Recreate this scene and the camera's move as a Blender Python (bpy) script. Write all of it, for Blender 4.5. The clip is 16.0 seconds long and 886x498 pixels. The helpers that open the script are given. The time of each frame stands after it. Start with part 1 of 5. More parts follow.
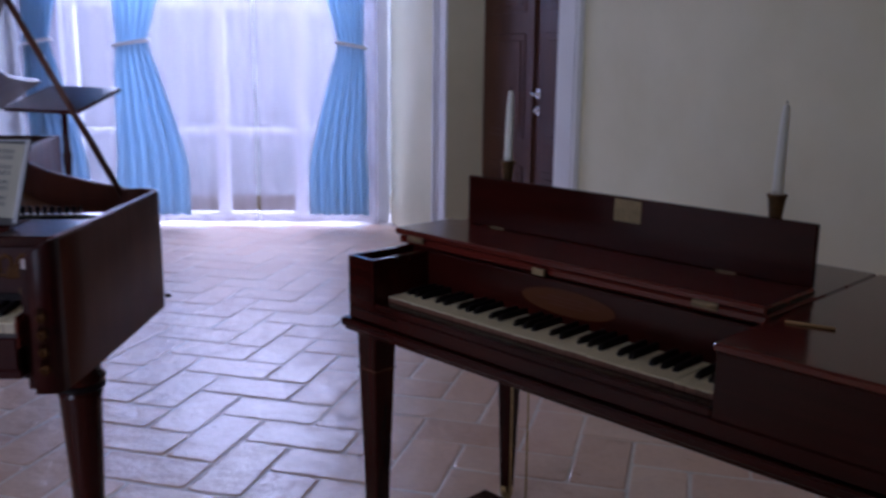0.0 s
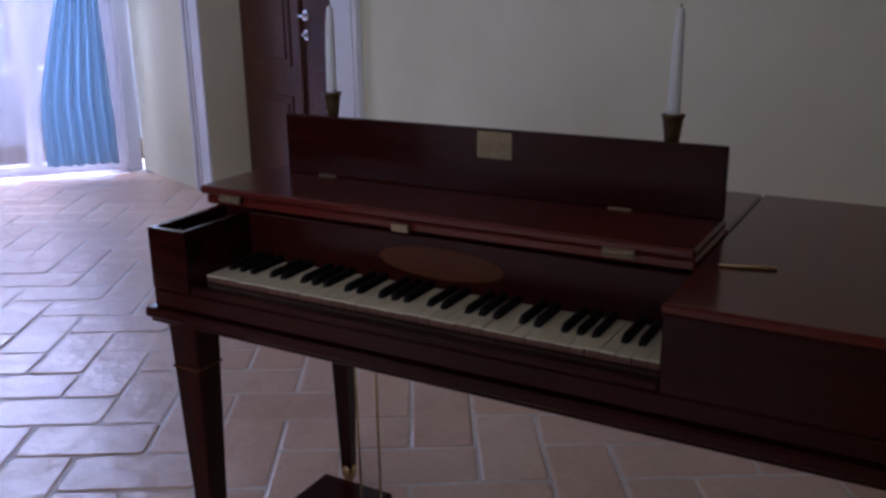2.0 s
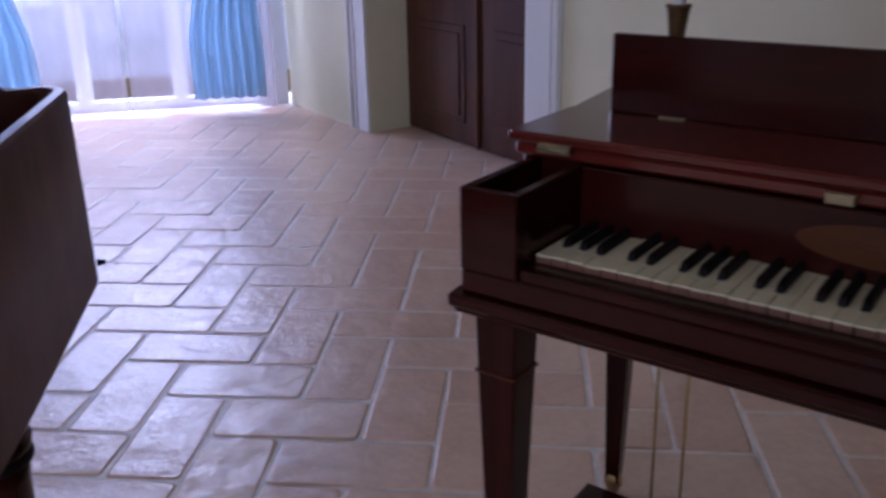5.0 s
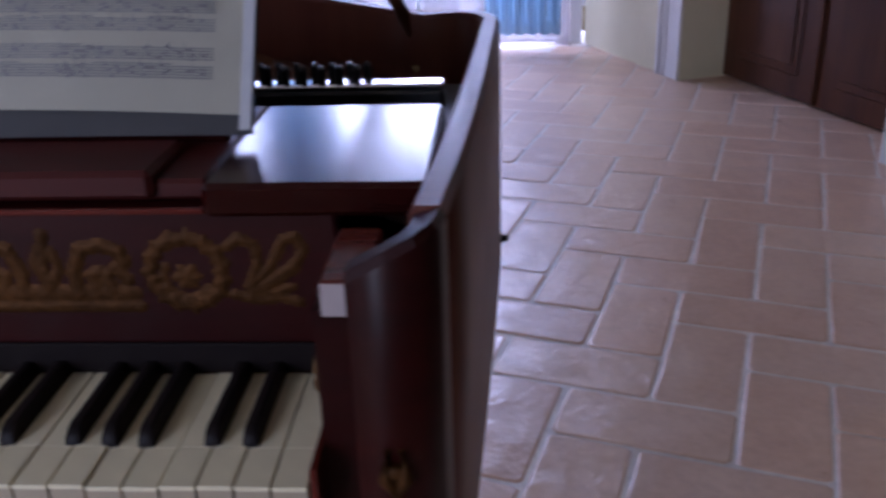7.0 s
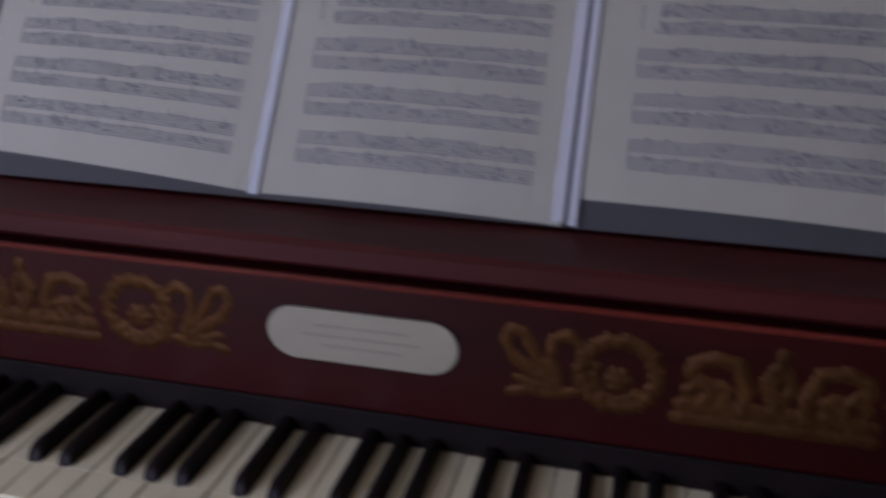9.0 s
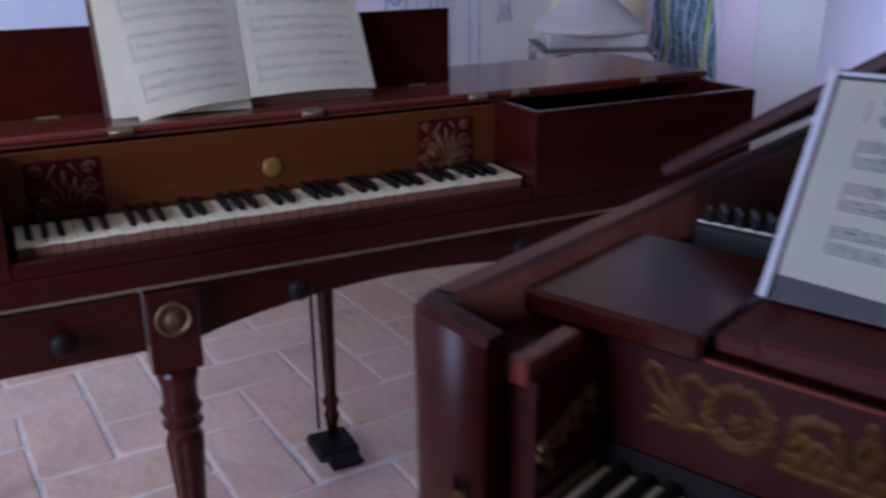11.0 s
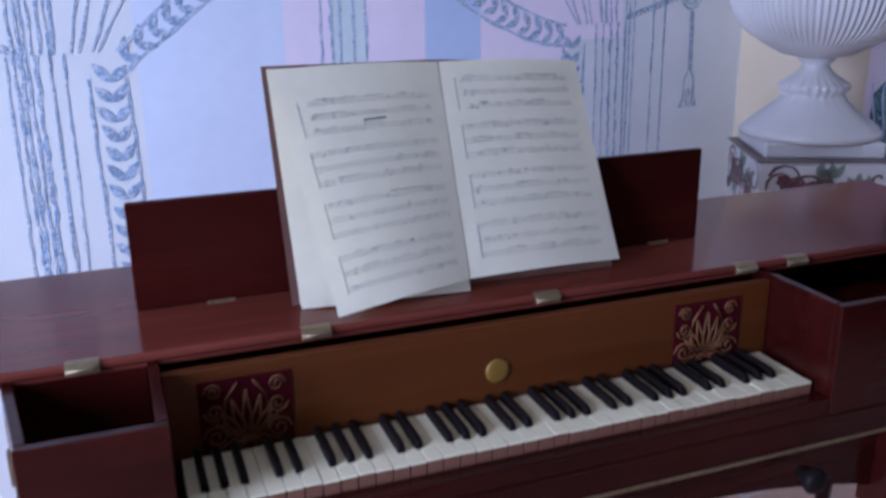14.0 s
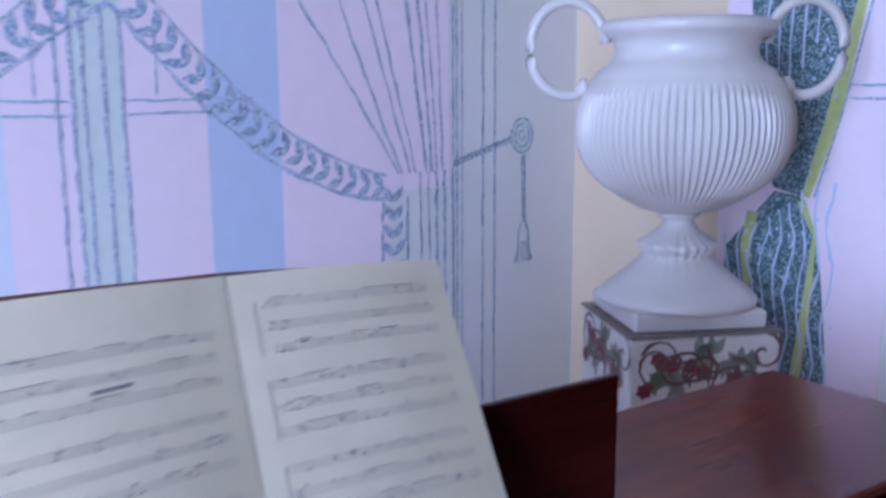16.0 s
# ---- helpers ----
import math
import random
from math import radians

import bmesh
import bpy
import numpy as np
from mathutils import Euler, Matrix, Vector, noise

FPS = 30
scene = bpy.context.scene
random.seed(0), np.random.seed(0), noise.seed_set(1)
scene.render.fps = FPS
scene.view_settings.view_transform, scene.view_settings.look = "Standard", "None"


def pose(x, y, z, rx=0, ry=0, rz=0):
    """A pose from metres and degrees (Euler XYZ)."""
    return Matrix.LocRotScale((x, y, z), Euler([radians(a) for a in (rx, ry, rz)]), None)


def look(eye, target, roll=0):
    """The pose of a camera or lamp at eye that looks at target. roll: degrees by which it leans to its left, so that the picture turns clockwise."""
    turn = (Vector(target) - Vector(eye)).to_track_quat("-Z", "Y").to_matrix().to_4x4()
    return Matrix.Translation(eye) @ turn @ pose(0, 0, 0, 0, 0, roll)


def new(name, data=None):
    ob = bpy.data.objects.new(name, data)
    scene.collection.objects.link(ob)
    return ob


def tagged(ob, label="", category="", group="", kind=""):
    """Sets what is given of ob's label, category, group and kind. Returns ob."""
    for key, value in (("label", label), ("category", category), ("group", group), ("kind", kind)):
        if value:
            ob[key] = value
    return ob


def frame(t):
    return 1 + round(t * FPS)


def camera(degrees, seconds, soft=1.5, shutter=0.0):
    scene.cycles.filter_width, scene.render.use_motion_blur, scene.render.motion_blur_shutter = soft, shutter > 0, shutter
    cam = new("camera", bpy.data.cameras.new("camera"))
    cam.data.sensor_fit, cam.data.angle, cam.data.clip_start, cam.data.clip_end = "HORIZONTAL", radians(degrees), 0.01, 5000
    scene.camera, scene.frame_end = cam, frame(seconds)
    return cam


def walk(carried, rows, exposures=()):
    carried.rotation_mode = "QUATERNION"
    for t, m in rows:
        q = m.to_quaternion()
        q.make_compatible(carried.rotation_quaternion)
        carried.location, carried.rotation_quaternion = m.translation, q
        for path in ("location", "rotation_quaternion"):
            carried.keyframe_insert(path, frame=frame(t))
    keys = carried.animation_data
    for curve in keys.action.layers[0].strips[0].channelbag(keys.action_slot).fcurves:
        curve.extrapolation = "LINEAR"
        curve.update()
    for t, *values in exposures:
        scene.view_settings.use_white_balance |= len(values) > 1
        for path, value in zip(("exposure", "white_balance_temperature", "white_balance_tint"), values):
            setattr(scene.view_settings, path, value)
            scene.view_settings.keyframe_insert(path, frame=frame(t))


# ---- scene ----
cam = camera(52.1, 16.0, soft=2.9, shutter=0.5)
PATH = [
    (0, (1.26, -1.785, 1.283), (1.345, 0.168, 0.86), 0.6),
    (0.5, (1.224, -1.676, 1.291), (1.493, 0.242, 0.794), -0.3),
    (1, (1.166, -1.579, 1.276), (1.613, 0.298, 0.751), -0.6),
    (1.5, (1.146, -1.492, 1.261), (1.696, 0.351, 0.711), -0.8),
    (2, (1.137, -1.395, 1.249), (1.746, 0.42, 0.672), -0.8),
    (2.5, (1.113, -1.307, 1.246), (1.745, 0.49, 0.637), -0.8),
    (3, (1.135, -1.206, 1.233), (1.693, 0.604, 0.59), -1.4),
    (5.5, (0.797, -0.775, 1.146), (1.108, 1.066, 0.428), -1.5),
    (6, (0.727, -0.667, 1.124), (0.915, 1.179, 0.38), -2.1),
    (6.5, (0.659, -0.526, 1.112), (0.719, 1.31, 0.322), -1.6),
    (7, (0.603, -0.468, 1.101), (0.491, 1.358, 0.293), -1.8),
    (7.5, (0.522, -0.417, 1.079), (0.271, 1.401, 0.285), -2.7),
    (8, (0.417, -0.41, 1.078), (0.1, 1.417, 0.327), -2.9),
    (8.5, (0.348, -0.428, 1.09), (-0.122, 1.392, 0.405), -3.1),
    (9, (0.193, -0.47, 1.133), (-0.235, 1.352, 0.428), 1.1),
    (9.5, (0.126, -0.472, 1.169), (-0.536, 1.259, 0.419), 0.1),
    (10, (0.068, -0.472, 1.17), (-0.893, 1.132, 0.461), -1.2),
    (12.5, (-0.482, -0.609, 1.302), (-1.805, 0.726, 0.619), -0.3),
    (13, (-0.538, -0.541, 1.338), (-1.884, 0.769, 0.649), 0.0),
    (13.5, (-0.573, -0.448, 1.347), (-1.956, 0.838, 0.689), -0.2),
    (14, (-0.63, -0.361, 1.355), (-2.023, 0.941, 0.751), -0.8),
    (14.5, (-0.735, -0.322, 1.366), (-2.065, 1.071, 0.825), -0.8),
    (15, (-0.888, -0.271, 1.399), (-2.091, 1.243, 0.891), -0.3),
    (15.5, (-0.965, -0.196, 1.409), (-2.1, 1.39, 0.966), -0.4),
    (16, (-1.035, 0.029, 1.382), (-2.134, 1.663, 1.033), -0.3),
]
walk(cam, [(t, look(eye, target, roll)) for t, eye, target, roll in PATH],
     exposures=[(0, -0.42, 5350, 18), (2, -0.25, 5350, 18), (6, -0.1, 5400, 18), (7.4, -0.14, 5400, 20), (8.6, -0.28, 5600, 22), (10.2, -0.28, 5250, 20), (12.3, 0.25, 4900, 17), (14.6, 0.32, 4850, 17), (16, 0.44, 4800, 16)])

# ---------- world, sun and large lights ----------
world = bpy.data.worlds.new("sky")
scene.world = world
world.use_nodes = True
wn = world.node_tree.nodes
sky = wn.new("ShaderNodeTexSky")
sky.sky_type = "NISHITA"
sky.sun_disc = False
sky.sun_elevation = radians(42)
sky.sun_rotation = radians(20)
wn["Background"].inputs[1].default_value = 0.12
world.node_tree.links.new(sky.outputs[0], wn["Background"].inputs[0])


def window_light(name, centre, target, w, h, power, colour=(0.62, 0.72, 1.0)):
    """Daylight that enters by a window opening."""
    data = bpy.data.lights.new(name, "AREA")
    data.shape, data.size, data.size_y, data.energy, data.color = "RECTANGLE", w, h, power, colour
    ob = new(name, data)
    ob.matrix_world = look(centre, target)
    return ob


# ---------- helpers ----------
def part(name, bm, mat, parent=None, label=""):
    """One bmesh as one mesh object under a thing or a part."""
    me = bpy.data.meshes.new(name)
    bm.to_mesh(me)
    bm.free()
    mats = mat if isinstance(mat, (list, tuple)) else [mat]
    for m in mats:
        me.materials.append(m)
    ob = new(name, me)
    if parent is not None:
        ob.parent = parent
    if label:
        ob["label"] = label
    return ob


def thing(name, m, label, category, group="", kind=""):
    ob = new(name)
    ob.empty_display_size = 0.1
    ob.matrix_world = m
    return tagged(ob, label, category, group, kind)


def add_box(bm, x0, x1, y0, y1, z0, z1, bevel=0.0, mat=0, seg=1):
    r = bmesh.ops.create_cube(bm, size=1.0)
    vs = r["verts"]
    for v in vs:
        v.co = Vector((x0 + (v.co.x + 0.5) * (x1 - x0), y0 + (v.co.y + 0.5) * (y1 - y0), z0 + (v.co.z + 0.5) * (z1 - z0)))
    fs = {f for v in vs for f in v.link_faces}
    for f in fs:
        f.material_index = mat
    if bevel:
        es = list({e for v in vs for e in v.link_edges})
        bmesh.ops.bevel(bm, geom=es, offset=bevel, segments=seg, profile=0.6, affect="EDGES", clamp_overlap=True)
    return bm


def box(x0, x1, y0, y1, z0, z1, bevel=0.003, seg=1):
    return add_box(bmesh.new(), x0, x1, y0, y1, z0, z1, bevel, 0, seg)


def prism(outline, z0, z1, bevel=0.0, smooth=False):
    """A flat outline (x, y) raised from z0 to z1."""
    bm = bmesh.new()
    low = [bm.verts.new((x, y, z0)) for x, y in outline]
    high = [bm.verts.new((x, y, z1)) for x, y in outline]
    n = len(outline)
    bm.faces.new(high)
    bm.faces.new(low[::-1])
    for i in range(n):
        f = bm.faces.new((low[i], low[(i + 1) % n], high[(i + 1) % n], high[i]))
        f.smooth = smooth
    if bevel:
        bmesh.ops.bevel(bm, geom=[e for e in bm.edges if abs(e.verts[0].co.z - e.verts[1].co.z) < 1e-6], offset=bevel, segments=1, affect="EDGES", clamp_overlap=True)
    bmesh.ops.recalc_face_normals(bm, faces=bm.faces)
    return bm


def lathe(profile, steps=24, flutes=0, depth=0.0, zlo=0, zhi=0):
    """A turned shape from (radius, z); flutes cut between zlo and zhi."""
    bm = bmesh.new()
    rings = []
    for r, z in profile:
        ring = []
        for i in range(steps):
            a = 2 * math.pi * i / steps
            rr = r
            if flutes and zlo <= z <= zhi:
                rr = r * (1 - depth * (0.5 - 0.5 * math.cos(a * flutes)))
            ring.append(bm.verts.new((rr * math.cos(a), rr * math.sin(a), z)))
        rings.append(ring)
    for a, b in zip(rings, rings[1:]):
        for i in range(steps):
            f = bm.faces.new((a[i], a[(i + 1) % steps], b[(i + 1) % steps], b[i]))
            f.smooth = True
    bm.faces.new(rings[0][::-1])
    bm.faces.new(rings[-1])
    return bm


def tube(points, radius, sides=8, closed=False, flat=1.0):
    """A rod along points; radius is a number or one for each point."""
    bm = bmesh.new()
    pts = [Vector(p) for p in points]
    n = len(pts)
    rings = []
    for i, p in enumerate(pts):
        a, b = pts[max(i - 1, 0)], pts[min(i + 1, n - 1)]
        if closed:
            a, b = pts[i - 1], pts[(i + 1) % n]
        q = (b - a).to_track_quat("Z", "Y")
        r = radius[i] if isinstance(radius, (list, tuple)) else radius
        rings.append([bm.verts.new(p + q @ Vector((r * math.cos(2 * math.pi * k / sides), r * flat * math.sin(2 * math.pi * k / sides), 0))) for k in range(sides)])
    pairs = list(zip(rings, rings[1:])) + ([(rings[-1], rings[0])] if closed else [])
    for a, b in pairs:
        for k in range(sides):
            f = bm.faces.new((a[k], a[(k + 1) % sides], b[(k + 1) % sides], b[k]))
            f.smooth = True
    if not closed:
        bm.faces.new(rings[0][::-1])
        bm.faces.new(rings[-1])
    return bm


def moved(bm, m):
    bmesh.ops.transform(bm, matrix=m, verts=bm.verts)
    return bm


def join(*bms):
    out = bmesh.new()
    for b in bms:
        me = bpy.data.meshes.new("tmp")
        b.to_mesh(me)
        b.free()
        out.from_mesh(me)
        bpy.data.meshes.remove(me)
    return out


# ---------- materials ----------
def base_mat(name, rough=0.5, metal=0.0):
    m = bpy.data.materials.new(name)
    m.use_nodes = True
    nt = m.node_tree
    b = nt.nodes["Principled BSDF"]
    b.inputs["Roughness"].default_value = rough
    b.inputs["Metallic"].default_value = metal
    return m, nt, b


def coords(nt, scale=(1, 1, 1), kind="Object", rot=(0, 0, 0)):
    c = nt.nodes.new("ShaderNodeTexCoord")
    mp = nt.nodes.new("ShaderNodeMapping")
    mp.inputs["Scale"].default_value = scale
    mp.inputs["Rotation"].default_value = rot
    nt.links.new(c.outputs[kind], mp.inputs[0])
    return mp.outputs[0]


def noise_tex(nt, vec, scale, detail=4, rough=0.55, dist=0.0):
    n = nt.nodes.new("ShaderNodeTexNoise")
    n.inputs["Scale"].default_value, n.inputs["Detail"].default_value = scale, detail
    n.inputs["Roughness"].default_value, n.inputs["Distortion"].default_value = rough, dist
    nt.links.new(vec, n.inputs["Vector"])
    return n.outputs["Fac"]


def ramp(nt, fac, stops):
    r = nt.nodes.new("ShaderNodeValToRGB")
    e = r.color_ramp.elements
    while len(e) < len(stops):
        e.new(0.5)
    for k, (p, c) in zip(e, stops):
        k.position = p
        k.color = (*c, 1) if len(c) == 3 else c
    nt.links.new(fac, r.inputs[0])
    return r.outputs[0]


def mix(nt, fac, a, b, mode="MIX"):
    n = nt.nodes.new("ShaderNodeMix")
    n.data_type, n.blend_type = "RGBA", mode
    for sock, v in ((n.inputs[0], fac), (n.inputs[6], a), (n.inputs[7], b)):
        if isinstance(v, (int, float)):
            sock.default_value = v
        elif isinstance(v, tuple):
            sock.default_value = (*v, 1) if len(v) == 3 else v
        else:
            nt.links.new(v, sock)
    return n.outputs[2]


def bump(nt, bsdf, height, strength=0.3, dist=0.01):
    n = nt.nodes.new("ShaderNodeBump")
    n.inputs["Strength"].default_value, n.inputs["Distance"].default_value = strength, dist
    nt.links.new(height, n.inputs["Height"])
    nt.links.new(n.outputs[0], bsdf.inputs["Normal"])


def rough_from(nt, bsdf, fac, lo, hi):
    m = nt.nodes.new("ShaderNodeMapRange")
    m.inputs[3].default_value, m.inputs[4].default_value = lo, hi
    nt.links.new(fac, m.inputs[0])
    nt.links.new(m.outputs[0], bsdf.inputs["Roughness"])


def wood(name, dark, mid, light, along="x", rough=(0.13, 0.27), grain=34.0, coat=0.08):
    m, nt, b = base_mat(name)
    s = {"x": (0.06, 1, 1), "y": (1, 0.06, 1), "z": (1, 1, 0.06)}[along]
    v = coords(nt, s)
    n1 = noise_tex(nt, v, grain, 6, 0.65, 0.6)
    n2 = noise_tex(nt, coords(nt, tuple(k ** 0.5 for k in s)), 5.0, 3)
    c = ramp(nt, n1, [(0.28, dark), (0.55, mid), (0.78, light)])
    c = mix(nt, 0.55, c, ramp(nt, n2, [(0.3, dark), (0.7, light)]))
    nt.links.new(c, b.inputs["Base Color"])
    rough_from(nt, b, noise_tex(nt, coords(nt), 9.0, 5), *rough)
    b.inputs["Coat Weight"].default_value = coat
    b.inputs["Specular IOR Level"].default_value = 0.18
    b.inputs["Coat Roughness"].default_value = 0.16
    bump(nt, b, n1, 0.06, 0.002)
    return m


def plain(name, colour, rough=0.5, metal=0.0, vary=0.15, scale=30.0, bump_by=0.05):
    m, nt, b = base_mat(name, rough, metal)
    n = noise_tex(nt, coords(nt), scale, 5)
    n2 = noise_tex(nt, coords(nt), scale * 0.12, 3)
    lo = tuple(k * (1 - vary) for k in colour)
    hi = tuple(min(1, k * (1 + vary)) for k in colour)
    c = mix(nt, 0.5, ramp(nt, n, [(0.3, lo), (0.7, hi)]), ramp(nt, n2, [(0.3, lo), (0.7, hi)]))
    nt.links.new(c, b.inputs["Base Color"])
    if bump_by:
        bump(nt, b, n, bump_by, 0.003)
    return m


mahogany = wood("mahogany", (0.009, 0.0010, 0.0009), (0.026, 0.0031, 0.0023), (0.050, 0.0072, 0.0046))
# mahogany taken darker: the shade over the fortepiano's front is in this colour
shaded_fortepiano_wood = wood("shaded_fortepiano_mahogany", (0.009, 0.0006, 0.0007), (0.024, 0.0014, 0.0014), (0.046, 0.0036, 0.0030), "x", (0.32, 0.46), 34.0, 0.0)
# lighter copy of the same mahogany, carrying the light on the ledge's top
lit_ledge_wood = wood("lit_ledge_mahogany", (0.022, 0.0030, 0.0026), (0.052, 0.0080, 0.0066), (0.085, 0.016, 0.012), "x", (0.42, 0.55), 34.0, 0.0)
mahogany_up = wood("mahogany_upright", (0.009, 0.0010, 0.0009), (0.026, 0.0031, 0.0023), (0.050, 0.0072, 0.0046), "z")
walnut_side = wood("side_veneer", (0.056, 0.015, 0.010), (0.102, 0.030, 0.019), (0.15, 0.050, 0.031), "z", (0.38, 0.52))
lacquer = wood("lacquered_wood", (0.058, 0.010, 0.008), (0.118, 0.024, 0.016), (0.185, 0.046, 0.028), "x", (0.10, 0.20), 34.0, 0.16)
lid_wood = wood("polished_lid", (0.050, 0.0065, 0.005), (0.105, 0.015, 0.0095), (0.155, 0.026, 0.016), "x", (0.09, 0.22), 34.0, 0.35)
satinwood = wood("satinwood", (0.054, 0.013, 0.002), (0.084, 0.022, 0.004), (0.115, 0.034, 0.008), "x", (0.35, 0.5))
door_wood = wood("door_wood", (0.045, 0.015, 0.008), (0.085, 0.030, 0.016), (0.125, 0.050, 0.027), "z", (0.3, 0.5))
soundboard_wood = wood("soundboard", (0.14, 0.055, 0.02), (0.2, 0.085, 0.03), (0.26, 0.12, 0.05), "y", (0.4, 0.6))
ebony = plain("ebony", (0.009, 0.006, 0.006), 0.48, vary=0.3)
bone = plain("bone", (0.70, 0.63, 0.43), 0.38, vary=0.08, scale=60)
key_wood = plain("key_front_wood", (0.17, 0.075, 0.045), 0.5, vary=0.25)
black = plain("black_iron", (0.012, 0.012, 0.013), 0.45)
brass = plain("brass", (0.50, 0.36, 0.16), 0.38, 0.9, 0.25, 80, 0.15)
dull_brass = plain("dull_brass", (0.26, 0.20, 0.11), 0.5, 0.7, 0.3, 90, 0.2)
gilt = plain("gilt_bronze", (0.12, 0.066, 0.024), 0.5, 0.6, 0.35, 120, 0.3)
steel = plain("steel", (0.75, 0.75, 0.78), 0.22, 1.0)
candle_wax = plain("wax", (0.80, 0.80, 0.76), 0.45, vary=0.04)
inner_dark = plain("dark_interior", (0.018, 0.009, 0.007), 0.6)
mount_gilt = plain("frieze_gilt", (0.054, 0.022, 0.006), 0.55, 0.4, 0.6, 150, 0.35)
worn_gilt = plain("worn_gilt", (0.075, 0.042, 0.016), 0.55, 0.5, 0.35, 120, 0.3)
plaque_mat = plain("porcelain", (0.25, 0.225, 0.165), 0.45, vary=0.06)
for mat in (ebony, mount_gilt):
    mat.node_tree.nodes["Principled BSDF"].inputs["Specular IOR Level"].default_value = 0.1


def plaster(name, colour, stain):
    m, nt, b = base_mat(name, 0.85)
    v = coords(nt)
    n = noise_tex(nt, v, 1.3, 6, 0.6)
    n2 = noise_tex(nt, v, 38.0, 5)
    c = ramp(nt, n, [(0.35, stain), (0.62, colour)])
    nt.links.new(c, b.inputs["Base Color"])
    bump(nt, b, mix(nt, 0.3, n2, n), 0.12, 0.006)
    return m


cream = plaster("cream_plaster", (0.78, 0.745, 0.55), (0.70, 0.66, 0.46))
white_plaster = plaster("white_plaster", (0.80, 0.80, 0.80), (0.73, 0.73, 0.73))
ceiling_mat = plaster("ceiling_plaster", (0.75, 0.72, 0.62), (0.68, 0.64, 0.54))
yellow_plaster = plaster("ochre_plaster", (0.78, 0.66, 0.49), (0.74, 0.61, 0.43))

window_light("daylight_north", (-0.13, 6.7, 3.15), (-0.13, 1.8, 0.3), 5.0, 2.2, 1080, (0.72, 0.74, 1.0))
south = window_light("daylight_south", (-1.3, -2.55, 1.6), (-1.9, 1.0, 0.9), 1.2, 1.9, 61, (0.86, 0.88, 1.0))
south.data.spread = radians(130)
# ---------- more materials ----------
def tile_mat():
    m, nt, b = base_mat("cotto_tile", 0.3)
    info = nt.nodes.new("ShaderNodeObjectInfo")
    geo = nt.nodes.new("ShaderNodeNewGeometry")
    add = nt.nodes.new("ShaderNodeMath")
    add.operation = "ADD"
    nt.links.new(info.outputs["Random"], add.inputs[0])
    nt.links.new(geo.outputs["Random Per Island"], add.inputs[1])
    fr = nt.nodes.new("ShaderNodeMath")
    fr.operation = "FRACT"
    nt.links.new(add.outputs[0], fr.inputs[0])
    tone = ramp(nt, fr.outputs[0], [(0.0, (0.58, 0.335, 0.215)), (0.35, (0.74, 0.46, 0.30)), (0.65, (0.68, 0.46, 0.325)), (1.0, (0.80, 0.56, 0.39))])
    c = nt.nodes.new("ShaderNodeNewGeometry").outputs["Position"]
    n = noise_tex(nt, c, 7.0, 6, 0.62)
    n2 = noise_tex(nt, c, 46.0, 4)
    c1 = mix(nt, 0.45, tone, ramp(nt, n, [(0.3, (0.55, 0.35, 0.24)), (0.7, (0.78, 0.58, 0.43))]))
    nt.links.new(mix(nt, 0.18, c1, ramp(nt, n2, [(0.35, (0.36, 0.25, 0.20)), (0.7, (0.68, 0.55, 0.46))])), b.inputs["Base Color"])
    rough_from(nt, b, n, 0.20, 0.44)
    b.inputs["Coat Weight"].default_value = 0.3
    b.inputs["Coat Roughness"].default_value = 0.30
    bump(nt, b, mix(nt, 0.14, noise_tex(nt, c, 9.0, 3, 0.45), n2), 0.8, 0.018)
    return m


cotto = tile_mat()
mortar = plain("mortar", (0.70, 0.63, 0.57), 0.5, vary=0.25, scale=40, bump_by=0.3)
def stippled(name, colour, ground):
    """Dry brushed paint that lets the wall show through in flecks."""
    m, nt, b = base_mat(name, 0.85)
    n = noise_tex(nt, coords(nt), 150.0, 3, 0.7)
    n2 = noise_tex(nt, coords(nt), 18.0, 3)
    paint = ramp(nt, n2, [(0.3, tuple(k * 0.75 for k in colour)), (0.7, tuple(k * 1.25 for k in colour))])
    fac = ramp(nt, n, [(0.47, (0.06, 0.06, 0.06)), (0.60, (0.85, 0.85, 0.85))])
    nt.links.new(mix(nt, fac, paint, ground), b.inputs["Base Color"])
    return m


line_paint = stippled("blue_line_paint", (0.19, 0.29, 0.46), (0.76, 0.77, 0.82))
soft_line = stippled("pale_line_paint", (0.30, 0.38, 0.55), (0.76, 0.77, 0.82))
stripe_blue = plain("stripe_blue", (0.56, 0.64, 0.84), 0.85, vary=0.05, scale=20, bump_by=0)
stripe_rose = plain("stripe_rose", (0.87, 0.75, 0.85), 0.85, vary=0.04, scale=20, bump_by=0)
stripe_pale = plain("stripe_lavender", (0.72, 0.76, 0.88), 0.85, vary=0.05, scale=20, bump_by=0)
green_dark = stippled("dark_green_paint", (0.035, 0.085, 0.10), (0.42, 0.55, 0.62))
green_pale = plain("yellow_green_paint", (0.50, 0.56, 0.22), 0.85, vary=0.2, scale=60, bump_by=0)
pale_green = plain("pale_green_paint", (0.67, 0.74, 0.74), 0.85, vary=0.08, scale=40, bump_by=0)
fabric_white = plain("white_cord", (0.85, 0.85, 0.88), 0.9, vary=0.05)
white_paint = plain("white_joinery", (0.80, 0.80, 0.80), 0.5, vary=0.04)
glaze_white = plain("white_glaze", (0.63, 0.60, 0.58), 0.32, vary=0.05, scale=12)
paper = plain("paper", (0.86, 0.80, 0.63), 0.85, vary=0.05, scale=25, bump_by=0.05)
paper_cool = plain("photocopy_paper", (0.60, 0.57, 0.48), 0.8, vary=0.05, scale=18, bump_by=0.05)
